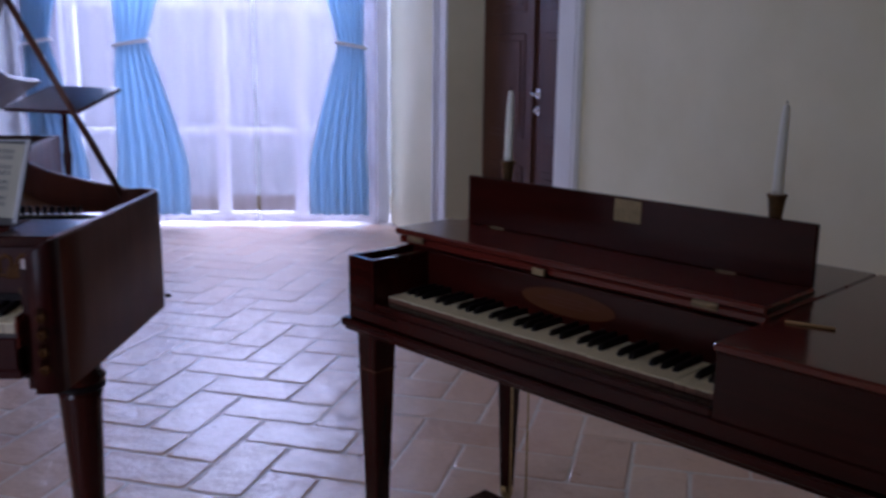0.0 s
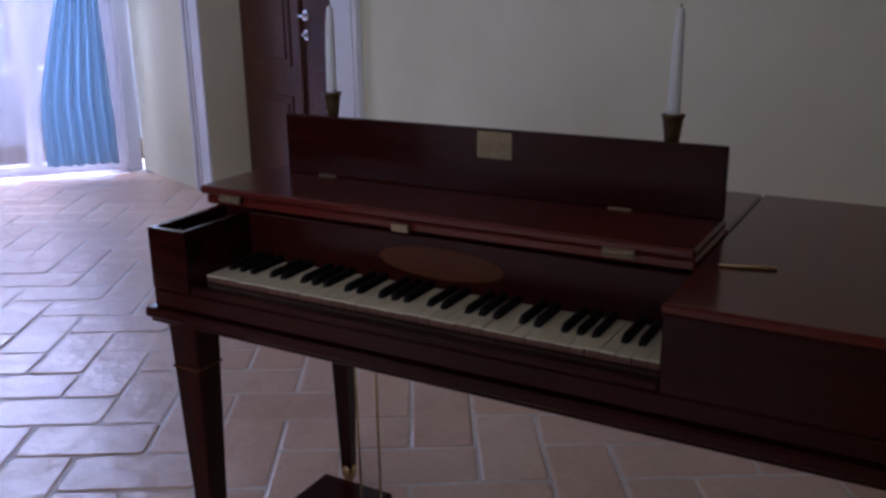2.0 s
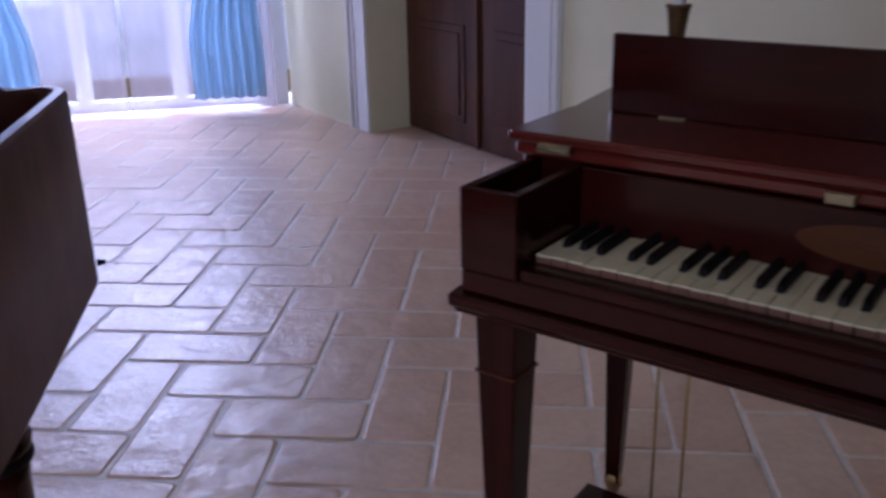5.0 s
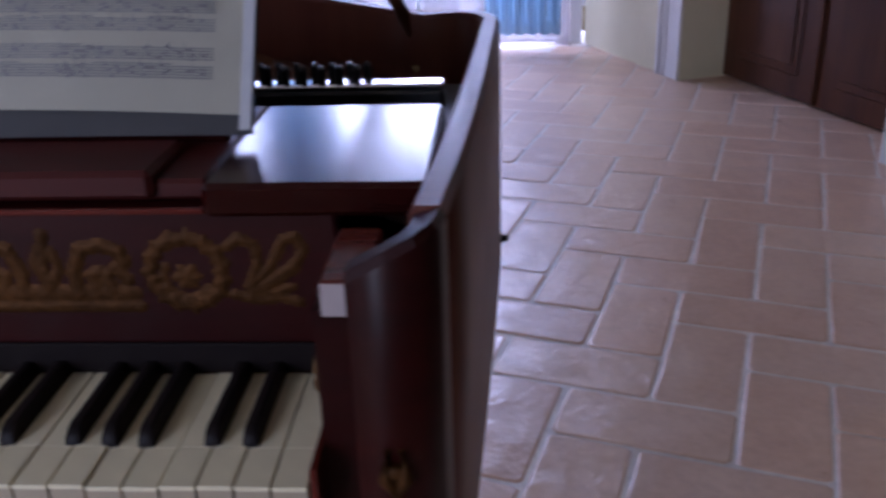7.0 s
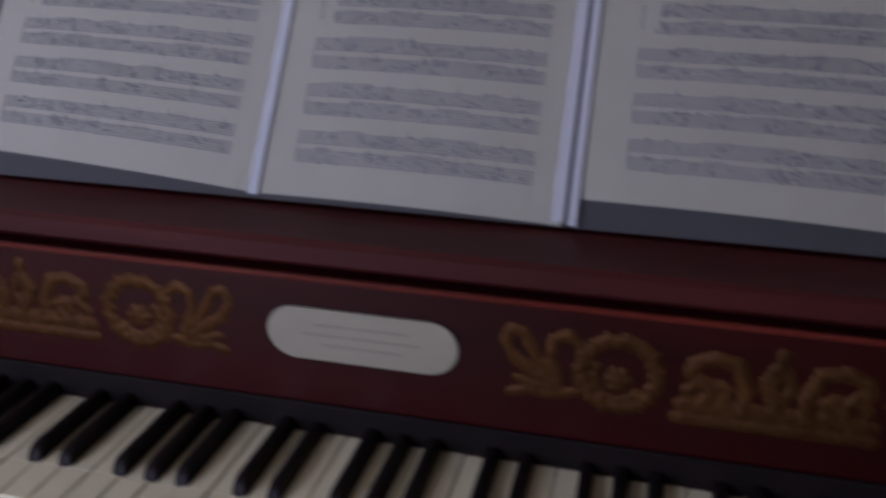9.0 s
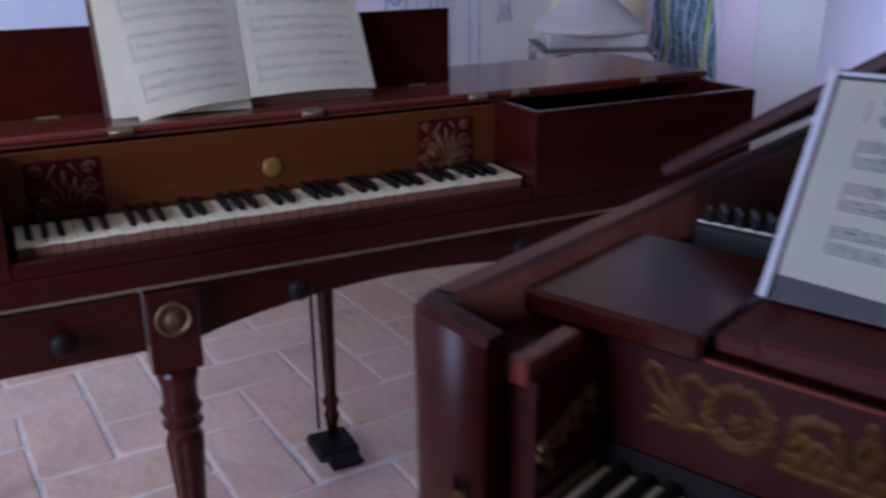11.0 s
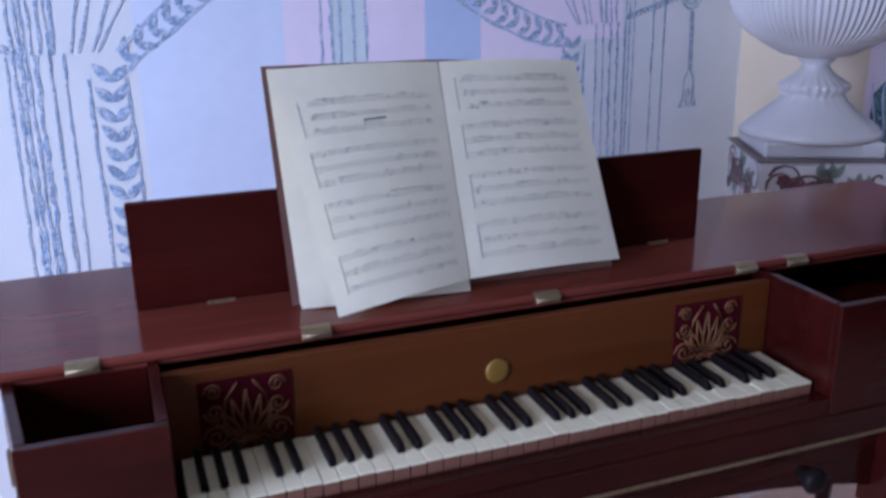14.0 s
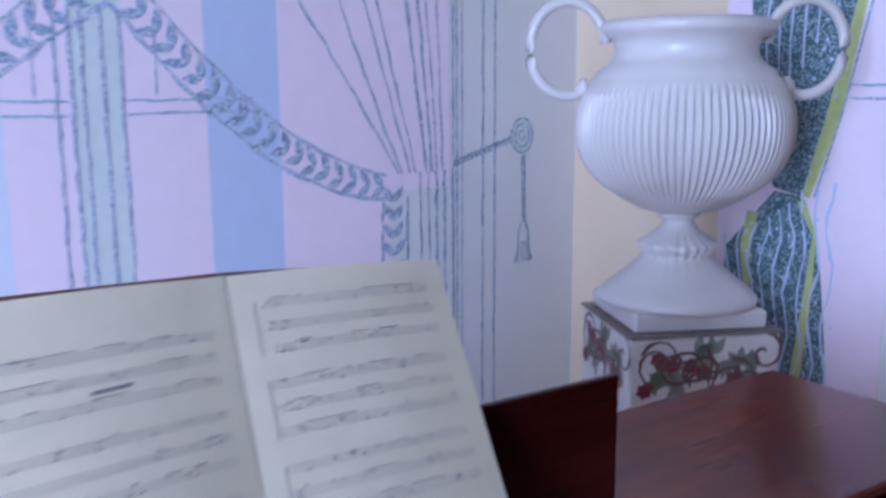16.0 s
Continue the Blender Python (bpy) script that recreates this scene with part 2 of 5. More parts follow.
ink = plain("ink", (0.07, 0.065, 0.065), 0.8, vary=0.3, bump_by=0)
ink_pale = plain("faded_ink", (0.20, 0.19, 0.19), 0.85, vary=0.3, bump_by=0)
sleeve = plain("clear_sleeve", (0.42, 0.42, 0.45), 0.3, vary=0.08)
folder_grey = plain("grey_card", (0.10, 0.095, 0.10), 0.7, vary=0.1)
fret_red = plain("red_silk", (0.040, 0.0022, 0.005), 0.85, vary=0.3)
fret_wood = plain("fret_wood", (0.100, 0.034, 0.004), 0.7, vary=0.2)
fret_red.node_tree.nodes["Principled BSDF"].inputs["Specular IOR Level"].default_value = 0.05
rosette_gilt = plain("rosette_gilt", (0.22, 0.12, 0.018), 0.5, 0.3, 0.25, 120)
# bone darkened for the shade on the fortepiano's key fronts
shaded_front = plain("shaded_key_front", (0.36, 0.30, 0.21), 0.5, vary=0.2)
maroon = plain("flower_maroon", (0.22, 0.05, 0.06), 0.4, vary=0.3, bump_by=0)
moss = plain("leaf_grey_green", (0.22, 0.25, 0.20), 0.4, vary=0.3, bump_by=0)
brown_line = plain("scroll_brown", (0.16, 0.09, 0.09), 0.4, vary=0.3, bump_by=0)


def cloth_mat(name, through_part, opaque_part):
    """Thin cloth: part of the light goes straight through, part is scattered."""
    m = bpy.data.materials.new(name)
    m.use_nodes = True
    nt = m.node_tree
    nt.nodes.clear()
    out = nt.nodes.new("ShaderNodeOutputMaterial")
    tr, tl, df = (nt.nodes.new("ShaderNodeBsdf" + k) for k in ("Transparent", "Translucent", "Diffuse"))
    tl.inputs[0].default_value = (0.90, 0.74, 0.94, 1)
    df.inputs[0].default_value = (0.85, 0.82, 0.88, 1)
    a, b = nt.nodes.new("ShaderNodeMixShader"), nt.nodes.new("ShaderNodeMixShader")
    a.inputs[0].default_value = opaque_part
    nt.links.new(tl.outputs[0], a.inputs[1])
    nt.links.new(df.outputs[0], a.inputs[2])
    b.inputs[0].default_value = through_part
    nt.links.new(a.outputs[0], b.inputs[1])
    nt.links.new(tr.outputs[0], b.inputs[2])
    nt.links.new(b.outputs[0], out.inputs[0])
    return m


sheer = cloth_mat("sheer_curtain", 0.66, 0.86)
fabric_blue = cloth_mat("blue_drape", 0.06, 0.91)
for nd in fabric_blue.node_tree.nodes:
    if nd.type in ("BSDF_TRANSLUCENT", "BSDF_DIFFUSE"):
        nd.inputs[0].default_value = (0.58, 0.76, 0.90, 1)
    if nd.type == "BSDF_TRANSPARENT":
        nd.inputs[0].default_value = (0.1, 0.2, 0.3, 1)

# ---------- the room ----------
WE = pose(1.535, 4.088, 0, 0, 0, -69.3)        # east wall: x along it towards the south, y outwards
WW_P, WW_D = Vector((-2.78, 0.10, 0)), Vector((0.19, 0.982, 0)).normalized()
WW = Matrix.Translation(WW_P) @ pose(0, 0, 0, 0, 0, math.degrees(math.atan2(WW_D.y, WW_D.x)))  # west wall: x along, y outwards
CORNER = 2.585
WC = Matrix.Translation(WW_P + WW_D * CORNER) @ pose(0, 0, 0, 0, 0, math.degrees(math.atan2(WW_D.y, WW_D.x)) - 90)  # end wall: x along, y outwards
ROOM_H = 3.2


def structure(name, bm, mat, m=None, label="", category="wall"):
    ob = part(name, bm, mat)
    if m is not None:
        ob.matrix_world = m
    return tagged(ob, label, category, "", "structure")


# east wall with a deep door recess
bm = bmesh.new()
add_box(bm, -1.07, 0.0, 0.0, 0.36, 0, ROOM_H)
add_box(bm, 1.39, 8.2, 0.0, 0.36, 0, ROOM_H)
add_box(bm, 0.0, 1.39, 0.0, 0.36, 2.32, ROOM_H)
add_box(bm, 0.0, 1.39, 0.300, 0.36, 0, 2.32)
structure("wall_east", bm, cream, WE, "cream plastered wall with a deep door recess")


def surround(x0, x1, name):
    bm = bmesh.new()
    add_box(bm, x0, x1, -0.014, 0.0, 0, 2.32, 0.004)
    add_box(bm, x0 + (0.0 if x0 < 0 else x1 - x0 - 0.03), x0 + (0.03 if x0 < 0 else x1 - x0), -0.03, -0.014, 0, 2.32, 0.006)
    add_box(bm, x0 + 0.05 if x0 < 0 else x1 - 0.075, x0 + 0.075 if x0 < 0 else x1 - 0.05, -0.022, -0.014, 0, 2.32, 0.004)
    return structure(name, bm, white_plaster, WE, "white moulded door surround on the cream wall", "trim")


surround(-0.195, -0.002, "trim_1")
surround(1.392, 1.62, "trim_2")


DOOR_M = WE @ Matrix.Translation((0, -0.06, 0))


def door_leaf(name, x0, x1, handle_side):
    d = structure(name, box(x0, x1, 0.31, 0.352, 0.012, 2.30, 0.003), door_wood, DOOR_M, "closed dark brown panelled wooden door leaf", "door")
    w = x1 - x0
    for z0, z1 in ((0.12, 0.62), (0.78, 1.40), (1.52, 2.18)):
        bm = bmesh.new()
        add_box(bm, x0 + 0.11, x1 - 0.11, 0.302, 0.312, z0, z1, 0.008)
        add_box(bm, x0 + 0.15, x1 - 0.15, 0.294, 0.304, z0 + 0.04, z1 - 0.04, 0.01)
        part("panel", bm, door_wood, d)
    if handle_side:
        hx = x0 + 0.045
        h = part("handle", join(box(hx - 0.02, hx + 0.02, 0.300, 0.309, 1.03, 1.09, 0.004), tube([(hx, 0.305, 1.06), (hx, 0.26, 1.06), (hx + 0.02, 0.25, 1.06), (hx + 0.13, 0.25, 1.055)], 0.009)), steel, d, "bright metal lever handle")
        part("lock_plate", join(box(hx - 0.018, hx + 0.018, 0.300, 0.309, 0.93, 0.99, 0.004), moved(lathe([(0.012, 0), (0.012, 0.018), (0.006, 0.024)], 12), Matrix.Translation((hx, 0.30, 0.96)) @ pose(0, 0, 0, 90))), steel, d)
    return d


door_leaf("door_1", 0.004, 0.685, False)
door_leaf("door_2", 0.705, 1.386, True)
structure("trim_3", box(0.686, 0.704, 0.29, 0.315, 0.012, 2.30, 0.004), door_wood, DOOR_M, "dark wooden strip covering the joint of two door leaves", "trim")

# north wall with a wide french window
WX0, WX1, WY = -1.25, 0.98, 5.10
bm = bmesh.new()
add_box(bm, -1.75, WX0, WY, WY + 0.3, 0, ROOM_H)
add_box(bm, WX1, 1.14, WY, WY + 0.3, 0, ROOM_H)
add_box(bm, WX0, WX1, WY, WY + 0.3, 2.55, ROOM_H)
structure("wall_north", bm, white_plaster, None, "white plastered wall round a tall french window")

win = structure("window_1", join(box(WX0, WX0 + 0.07, WY + 0.1, WY + 0.17, 0.0, 2.55), box(WX1 - 0.07, WX1, WY + 0.1, WY + 0.17, 0.0, 2.55), box(WX0 + 0.071, WX1 - 0.071, WY + 0.1, WY + 0.17, 2.48, 2.55), box(WX0 + 0.071, WX1 - 0.071, WY + 0.1, WY + 0.17, 0.0, 0.06)), white_paint, None, "white painted french window with daylight behind it", "window")
for cx in (-0.72, -0.13, 0.46):
    part("mullion", box(cx - 0.045, cx + 0.045, WY + 0.105, WY + 0.165, 0.062, 2.478), white_paint, win)
for z in (0.68, 1.62):
    for a, b in ((WX0 + 0.071, -0.766), (-0.674, -0.176), (-0.084, 0.414), (0.506, WX1 - 0.071)):
        part("glazing_bar", box(a, b, WY + 0.115, WY + 0.155, z - 0.02, z + 0.02), white_paint, win)
# added card that gives the sheer curtains a pale tone behind them
sky_card = structure("backdrop", box(-4.5, 4.5, 9.0, 9.05, -0.4, 6.0, 0), plain("pale_backdrop", (0.8, 0.8, 0.8), 0.9), None, "plain pale backdrop added outside the window", "backdrop")


def pleated(x0, x1, y, z0, z1, waves, depth, seed, taper=None):
    """A hanging pleated cloth; taper(z) gives the half-width factor and shift at a height."""
    rng = random.Random(seed)
    bm = bmesh.new()
    nx, nz = max(24, waves * 6), 26
    ph = [rng.uniform(-0.6, 0.6) for _ in range(nx + 1)]
    grid = []
    for j in range(nz + 1):
        z = z0 + (z1 - z0) * j / nz
        f, s = taper(z) if taper else (1.0, 0.0)
        row = []
        for i in range(nx + 1):
            u = i / nx
            x = (x0 + x1) / 2 + s + (u - 0.5) * (x1 - x0) * f
            yy = y + depth * (0.6 + 0.4 * f) * math.sin(2 * math.pi * waves * u + 0.5 * ph[i] + 0.2 * math.sin(3 * z))
            row.append(bm.verts.new((x, yy, z)))
        grid.append(row)
    for a, b in zip(grid, grid[1:]):
        for i in range(nx):
            f = bm.faces.new((a[i], a[i + 1], b[i + 1], b[i]))
            f.smooth = True
    bmesh.ops.solidify(bm, geom=bm.faces[:], thickness=0.003)
    return bm


rail = tagged(part("curtain_rail", tube([(-1.7, 4.93, 2.66), (1.1, 4.93, 2.66)], 0.014), brass), "brass curtain rail fixed above the window", "curtain rail")
for k in (-1.69, 1.09):
    part("bracket", tube([(k, 4.93, 2.66), (k, 5.10, 2.66)], 0.008), brass, rail)
for n, (a, b) in enumerate(((-1.62, -0.62), (-0.60, 0.16), (0.18, 1.06))):
    tagged(part("sheer_curtain", pleated(a, b, 4.98, 0.006, 2.65, 5, 0.010, n), sheer), "thin white sheer curtain glowing with daylight", "curtain", "sheer curtains")


def drape(cx, w, seed, side):
    """A blue drape gathered by a cord, flaring again below it."""
    tie = 1.33

    def taper(z):
        d = (z - tie)
        f = 0.42 + (0.75 * min(1, d / 1.1) if d > 0 else 0.62 * min(1, (-d / 0.9)) ** 0.8)
        return f, side * (0.10 * max(0, 1 - abs(d) / 0.8) - 0.05)
    t = thing("drape", pose(0, 0, 0), "pale blue drape tied back with a white cord", "curtain", "blue drapes")
    part("cloth", pleated(cx - w / 2, cx + w / 2, 4.86, 0.10, 2.62, 6, 0.035, seed, taper), fabric_blue, t)
    s = taper(tie)[1]
    pts = [(cx + s + 0.5 * w * 0.5 * math.cos(a), 4.86 + 0.062 * math.sin(a), tie - 0.02 * math.cos(a) * side) for a in [2 * math.pi * i / 20 for i in range(20)]]
    part("tie_cord", tube(pts, 0.014, 8, True), fabric_white, t, "white twisted tie cord")
    return t


drape(-0.62, 0.50, 3, -1)
drape(0.83, 0.42, 4, 1)
drape(-1.28, 0.40, 5, -1)

# west wall, end wall and the walls behind the camera
structure("wall_west", box(-3.2, CORNER, 0.0, 0.3, 0, ROOM_H, 0), white_plaster, WW, "white plastered wall with line-drawn drapery")
structure("wall_end", box(0.0, 0.96, 0.0, 0.2, 0, ROOM_H, 0), white_plaster, WC, "short white wall with a painted green curtain")
end = WC @ Vector((0.96, 0.0, 0))
d = Vector((-1.72, 5.10, 0)) - end
structure("wall_return", box(0, d.length, -0.2, 0.0, 0, ROOM_H, 0), white_plaster, Matrix.Translation(end) @ pose(0, 0, 0, 0, 0, math.degrees(math.atan2(d.y, d.x))), "plain white wall beside the window")
bm = bmesh.new()
add_box(bm, -4.0, -1.95, -2.8, -2.5, 0, ROOM_H)
add_box(bm, -0.65, 4.6, -2.8, -2.5, 0, ROOM_H)
add_box(bm, -1.95, -0.65, -2.8, -2.5, 0, 0.55)
add_box(bm, -1.95, -0.65, -2.8, -2.5, 2.6, ROOM_H)
structure("wall_south", bm, cream, None, "cream plastered wall with a window opening")
w2 = structure("window_2", join(box(-1.95, -1.88, -2.74, -2.68, 0.55, 2.6), box(-0.72, -0.65, -2.74, -2.68, 0.55, 2.6)), white_paint, None, "white painted window frame", "window")
part("mullion", box(-1.34, -1.26, -2.74, -2.68, 0.55, 2.6), white_paint, w2)
structure("ceiling", box(-4.6, 5.0, -4.4, 5.5, ROOM_H, ROOM_H + 0.2, 0), ceiling_mat, None, "plain pale plastered ceiling", "ceiling")

# ---------- painted drapery on the west wall ----------
def ribbon(points, width, y=-0.0015, wobble=0.0, rng=None, bm=None):
    """A painted stroke of some width on a wall, x along and z up."""
    bm = bm or bmesh.new()
    pts = [Vector((p[0], 0, p[1])) for p in points]
    prev = None
    for i, p in enumerate(pts):
        t = (pts[min(i + 1, len(pts) - 1)] - pts[max(i - 1, 0)]).normalized()
        nrm = Vector((-t.z, 0, t.x))
        w = width * (1 + (rng.uniform(-0.5, 0.5) if rng else 0)) / 2
        o = nrm * (rng.uniform(-wobble, wobble) if rng and wobble else 0)
        a, b = bm.verts.new(p + o + nrm * w + Vector((0, y, 0))), bm.verts.new(p + o - nrm * w + Vector((0, y, 0)))
        if prev:
            bm.faces.new((prev[0], prev[1], b, a))
        prev = (a, b)
    return bm


def curve_pts(a, b, sag, n=24):
    """Points from a to b that hang below the straight line."""
    return [(a[0] + (b[0] - a[0]) * i / n, a[1] + (b[1] - a[1]) * i / n - sag * 4 * (i / n) * (1 - i / n)) for i in range(n + 1)]


def rough_line(bm, a, b, width, rng, y=-0.002, n=None):
    n = n or max(3, int(math.hypot(b[0] - a[0], b[1] - a[1]) / 0.02))
    ribbon([(a[0] + (b[0] - a[0]) * i / n, a[1] + (b[1] - a[1]) * i / n) for i in range(n + 1)], width, y, width * 0.35, rng, bm)


def leaf(bm, p, ang, length, width, y=-0.0025):
    """A painted lens-shaped leaf."""
    n = 6
    c, s = math.cos(ang), math.sin(ang)
    up, dn = [], []
    for i in range(n + 1):
        u = i / n
        h = width * math.sin(math.pi * u ** 0.8) * 0.5
        up.append((p[0] + c * u * length - s * h, p[1] + s * u * length + c * h))
        dn.append((p[0] + c * u * length + s * h, p[1] + s * u * length - c * h))
    ring = up + dn[-2:0:-1]
    bm.faces.new([bm.verts.new((x, y, z)) for x, z in ring])


def leaf_border(bm, path, size, rng):
    """Pairs of painted leaves along a path, like a braid."""
    dist = 0.0
    for (x0, z0), (x1, z1) in zip(path, path[1:]):
        seg = math.hypot(x1 - x0, z1 - z0)
        while dist < seg:
            u = dist / seg
            p = (x0 + (x1 - x0) * u, z0 + (z1 - z0) * u)
            a = math.atan2(z1 - z0, x1 - x0)
            for s in (-1, 1):
                leaf(bm, p, a + math.pi + s * (0.75 + rng.uniform(-0.1, 0.1)), size * rng.uniform(0.9, 1.15), size * 0.42)
            dist += size * 0.85
        dist -= seg


def mural():
    rng = random.Random(8)
    t = thing("wall_painting", WW, "painted blue line drawing of draped curtains on white wall", "mural")

    def patch(name, x0, x1, z0, z1, mat, y=-0.0008):
        bm = bmesh.new()
        bm.faces.new([bm.verts.new(v) for v in ((x0, y, z0), (x1, y, z0), (x1, y, z1), (x0, y, z1))])
        part(name, bm, mat, t)
    APEX, TIE_R, TIE_L, TOP = (1.085, 1.55), (1.795, 1.105), (0.455, 1.11), 2.05
    # striped ground between the drapes
    for x0, x1, mat in ((0.87, 1.0, stripe_rose), (1.105, 1.287, stripe_rose), (1.287, 1.473, stripe_blue), (1.473, 1.80, stripe_rose), (0.50, 0.87, stripe_pale), (1.80, 2.02, stripe_rose)):
        patch("stripe", x0, x1, 0.55 if x1 < 1.81 else 1.12, TOP, mat)
    patch("painted_post", 1.0, 1.105, 0.5, 1.55, pale_green)
    # window bars
    bars = [((x, 0.6), (x, 1.54), 0.007) for x in (0.972, 1.002, 1.025, 1.065, 1.103)]
    for z in (1.335, 1.362):
        bars += [((0.72, z), (0.995, z), 0.005), ((1.11, z), (1.40, z), 0.005)]
    for z in (0.60, 0.63):
        bars += [((0.52, z + 0.12), (1.0, z + 0.12), 0.005), ((1.17, z), (1.74, z), 0.005)]
    bars += [((x, 1.37), (x, 1.50), 0.004) for x in (1.175, 0.93)]
    for a, b, width in bars:
        bm = bmesh.new()
        rough_line(bm, a, b, width, rng)
        part("painted_bar", bm, soft_line, t)
    # festoons
    for side, tie in ((1, TIE_R), (-1, TIE_L)):
        low = curve_pts(APEX, tie, 0.10 if side > 0 else -0.01)
        up = curve_pts((APEX[0] + side * 0.02, APEX[1] + 0.09), (tie[0], tie[1] + 0.06), 0.085 if side > 0 else -0.01)
        bm = bmesh.new()
        ribbon(low, 0.010, -0.002, 0.003, rng, bm)
        ribbon(up, 0.007, -0.002, 0.003, rng, bm)
        part("festoon_edge", bm, soft_line, t)
        bm = bmesh.new()
        leaf_border(bm, [((a[0] + b[0]) / 2, (a[1] + b[1]) / 2) for a, b in zip(low, up)], 0.052, rng)
        part("leaf_braid", bm, line_paint, t)
        bm = bmesh.new()
        for k, (dx, z) in enumerate(((0.38, TOP), (0.56, TOP), (0.71, TOP), (0.81, TOP), (0.24, 1.84), (0.47, TOP), (0.77, TOP), (0.87, TOP))):
            n = 22
            a = (APEX[0] + side * dx, z)
            b = (tie[0] + side * (0.05, 0.10, 0.14, 0.18, 0.04, 0.08, 0.16, 0.20)[k], tie[1] + 0.06)
            ribbon(curve_pts(a, b, 0.03 - 0.012 * min(k, 4), n), 0.005 + 0.004 * (k in (2, 6)), -0.0022, 0.003, rng, bm)
        part("fold_drawing", bm, line_paint, t)
        # hanging tail below the tie
        bm = bmesh.new()
        x0 = tie[0] - side * 0.015
        for k in range(5):
            x = x0 + side * (0.13 + 0.03 * k)
            rough_line(bm, (x, tie[1] + 0.06), (x + side * 0.01, 0.22), 0.005 + 0.004 * (k in (2, 3)), rng)
        rough_line(bm, (x0, tie[1]), (x0 - side * 0.03, 0.22), 0.007, rng)
        rough_line(bm, (x0 + side * 0.085, tie[1]), (x0 + side * 0.07, 0.22), 0.007, rng)
        leaf_border(bm, [(x0 + side * 0.035, tie[1] - 0.01), (x0 + side * 0.02, 0.25)], 0.055, rng)
        part("drape_tail", bm, line_paint, t)
    # frame lines beside the drapes
    for lines, thin, foot in (((2.035, 2.05, 2.155, 2.205), 2.07, (2.0, 2.24)), ((0.10, 0.125, 0.235, 0.262), 0.31, (0.08, 0.40))):
        bm = bmesh.new()
        for x in lines:
            rough_line(bm, (x, 0.06), (x, 2.2), 0.0055, rng)
        rough_line(bm, (thin, 0.06), (thin, 2.2), 0.004, rng)
        rough_line(bm, (foot[0], 0.06), (foot[1], 0.06), 0.012, rng)
        rough_line(bm, (foot[0], 0.10), (foot[1] - 0.04, 0.10), 0.005, rng)
        part("frame_drawing", bm, line_paint, t)
    # rosettes with cord and tassel
    for rx, kx, s in ((2.325, 2.035, 1), (-0.02, 0.26, -1)):
        c = (rx, 1.245)
        bm = bmesh.new()
        bm.faces.new([bm.verts.new((c[0] + 0.047 * math.cos(a), -0.0018, c[1] + 0.05 * math.sin(a))) for a in [2 * math.pi * i / 28 for i in range(28)]])
        part("rosette_ground", bm, pale_green, t)
        bm = bmesh.new()
        for r in (0.050, 0.034, 0.014):
            ribbon([(c[0] + r * 0.95 * math.cos(a), c[1] + r * math.sin(a)) for a in [2 * math.pi * i / 28 for i in range(29)]], 0.005, -0.0026, 0.001, rng, bm)
        for p, q in (((kx, 1.178), (c[0] - s * 0.05, 1.235)), ((c[0] + 0.005, 1.19), (c[0] + 0.01, 1.0))):
            n = 14
            for i in range(n):
                u, v = i / n, (i + 1) / n
                a = (p[0] + (q[0] - p[0]) * u, p[1] + (q[1] - p[1]) * u)
                b = (p[0] + (q[0] - p[0]) * v, p[1] + (q[1] - p[1]) * v)
                leaf(bm, a, math.atan2(b[1] - a[1], b[0] - a[0]) + 0.5, 0.024, 0.009)
                leaf(bm, a, math.atan2(b[1] - a[1], b[0] - a[0]) - 0.5, 0.020, 0.006)
        x = c[0] + 0.01
        ribbon([(x, 1.0), (x - 0.022, 0.965), (x - 0.026, 0.90), (x - 0.04, 0.868)], 0.006, -0.0026, 0, rng, bm)
        ribbon([(x, 1.0), (x + 0.022, 0.965), (x + 0.026, 0.90), (x + 0.04, 0.868)], 0.006, -0.0026, 0, rng, bm)
        for k in range(4):
            rough_line(bm, (x - 0.015 + 0.01 * k, 0.93), (x - 0.026 + 0.017 * k, 0.865), 0.004, rng)
        part("rosette_and_tassel", bm, line_paint, t)


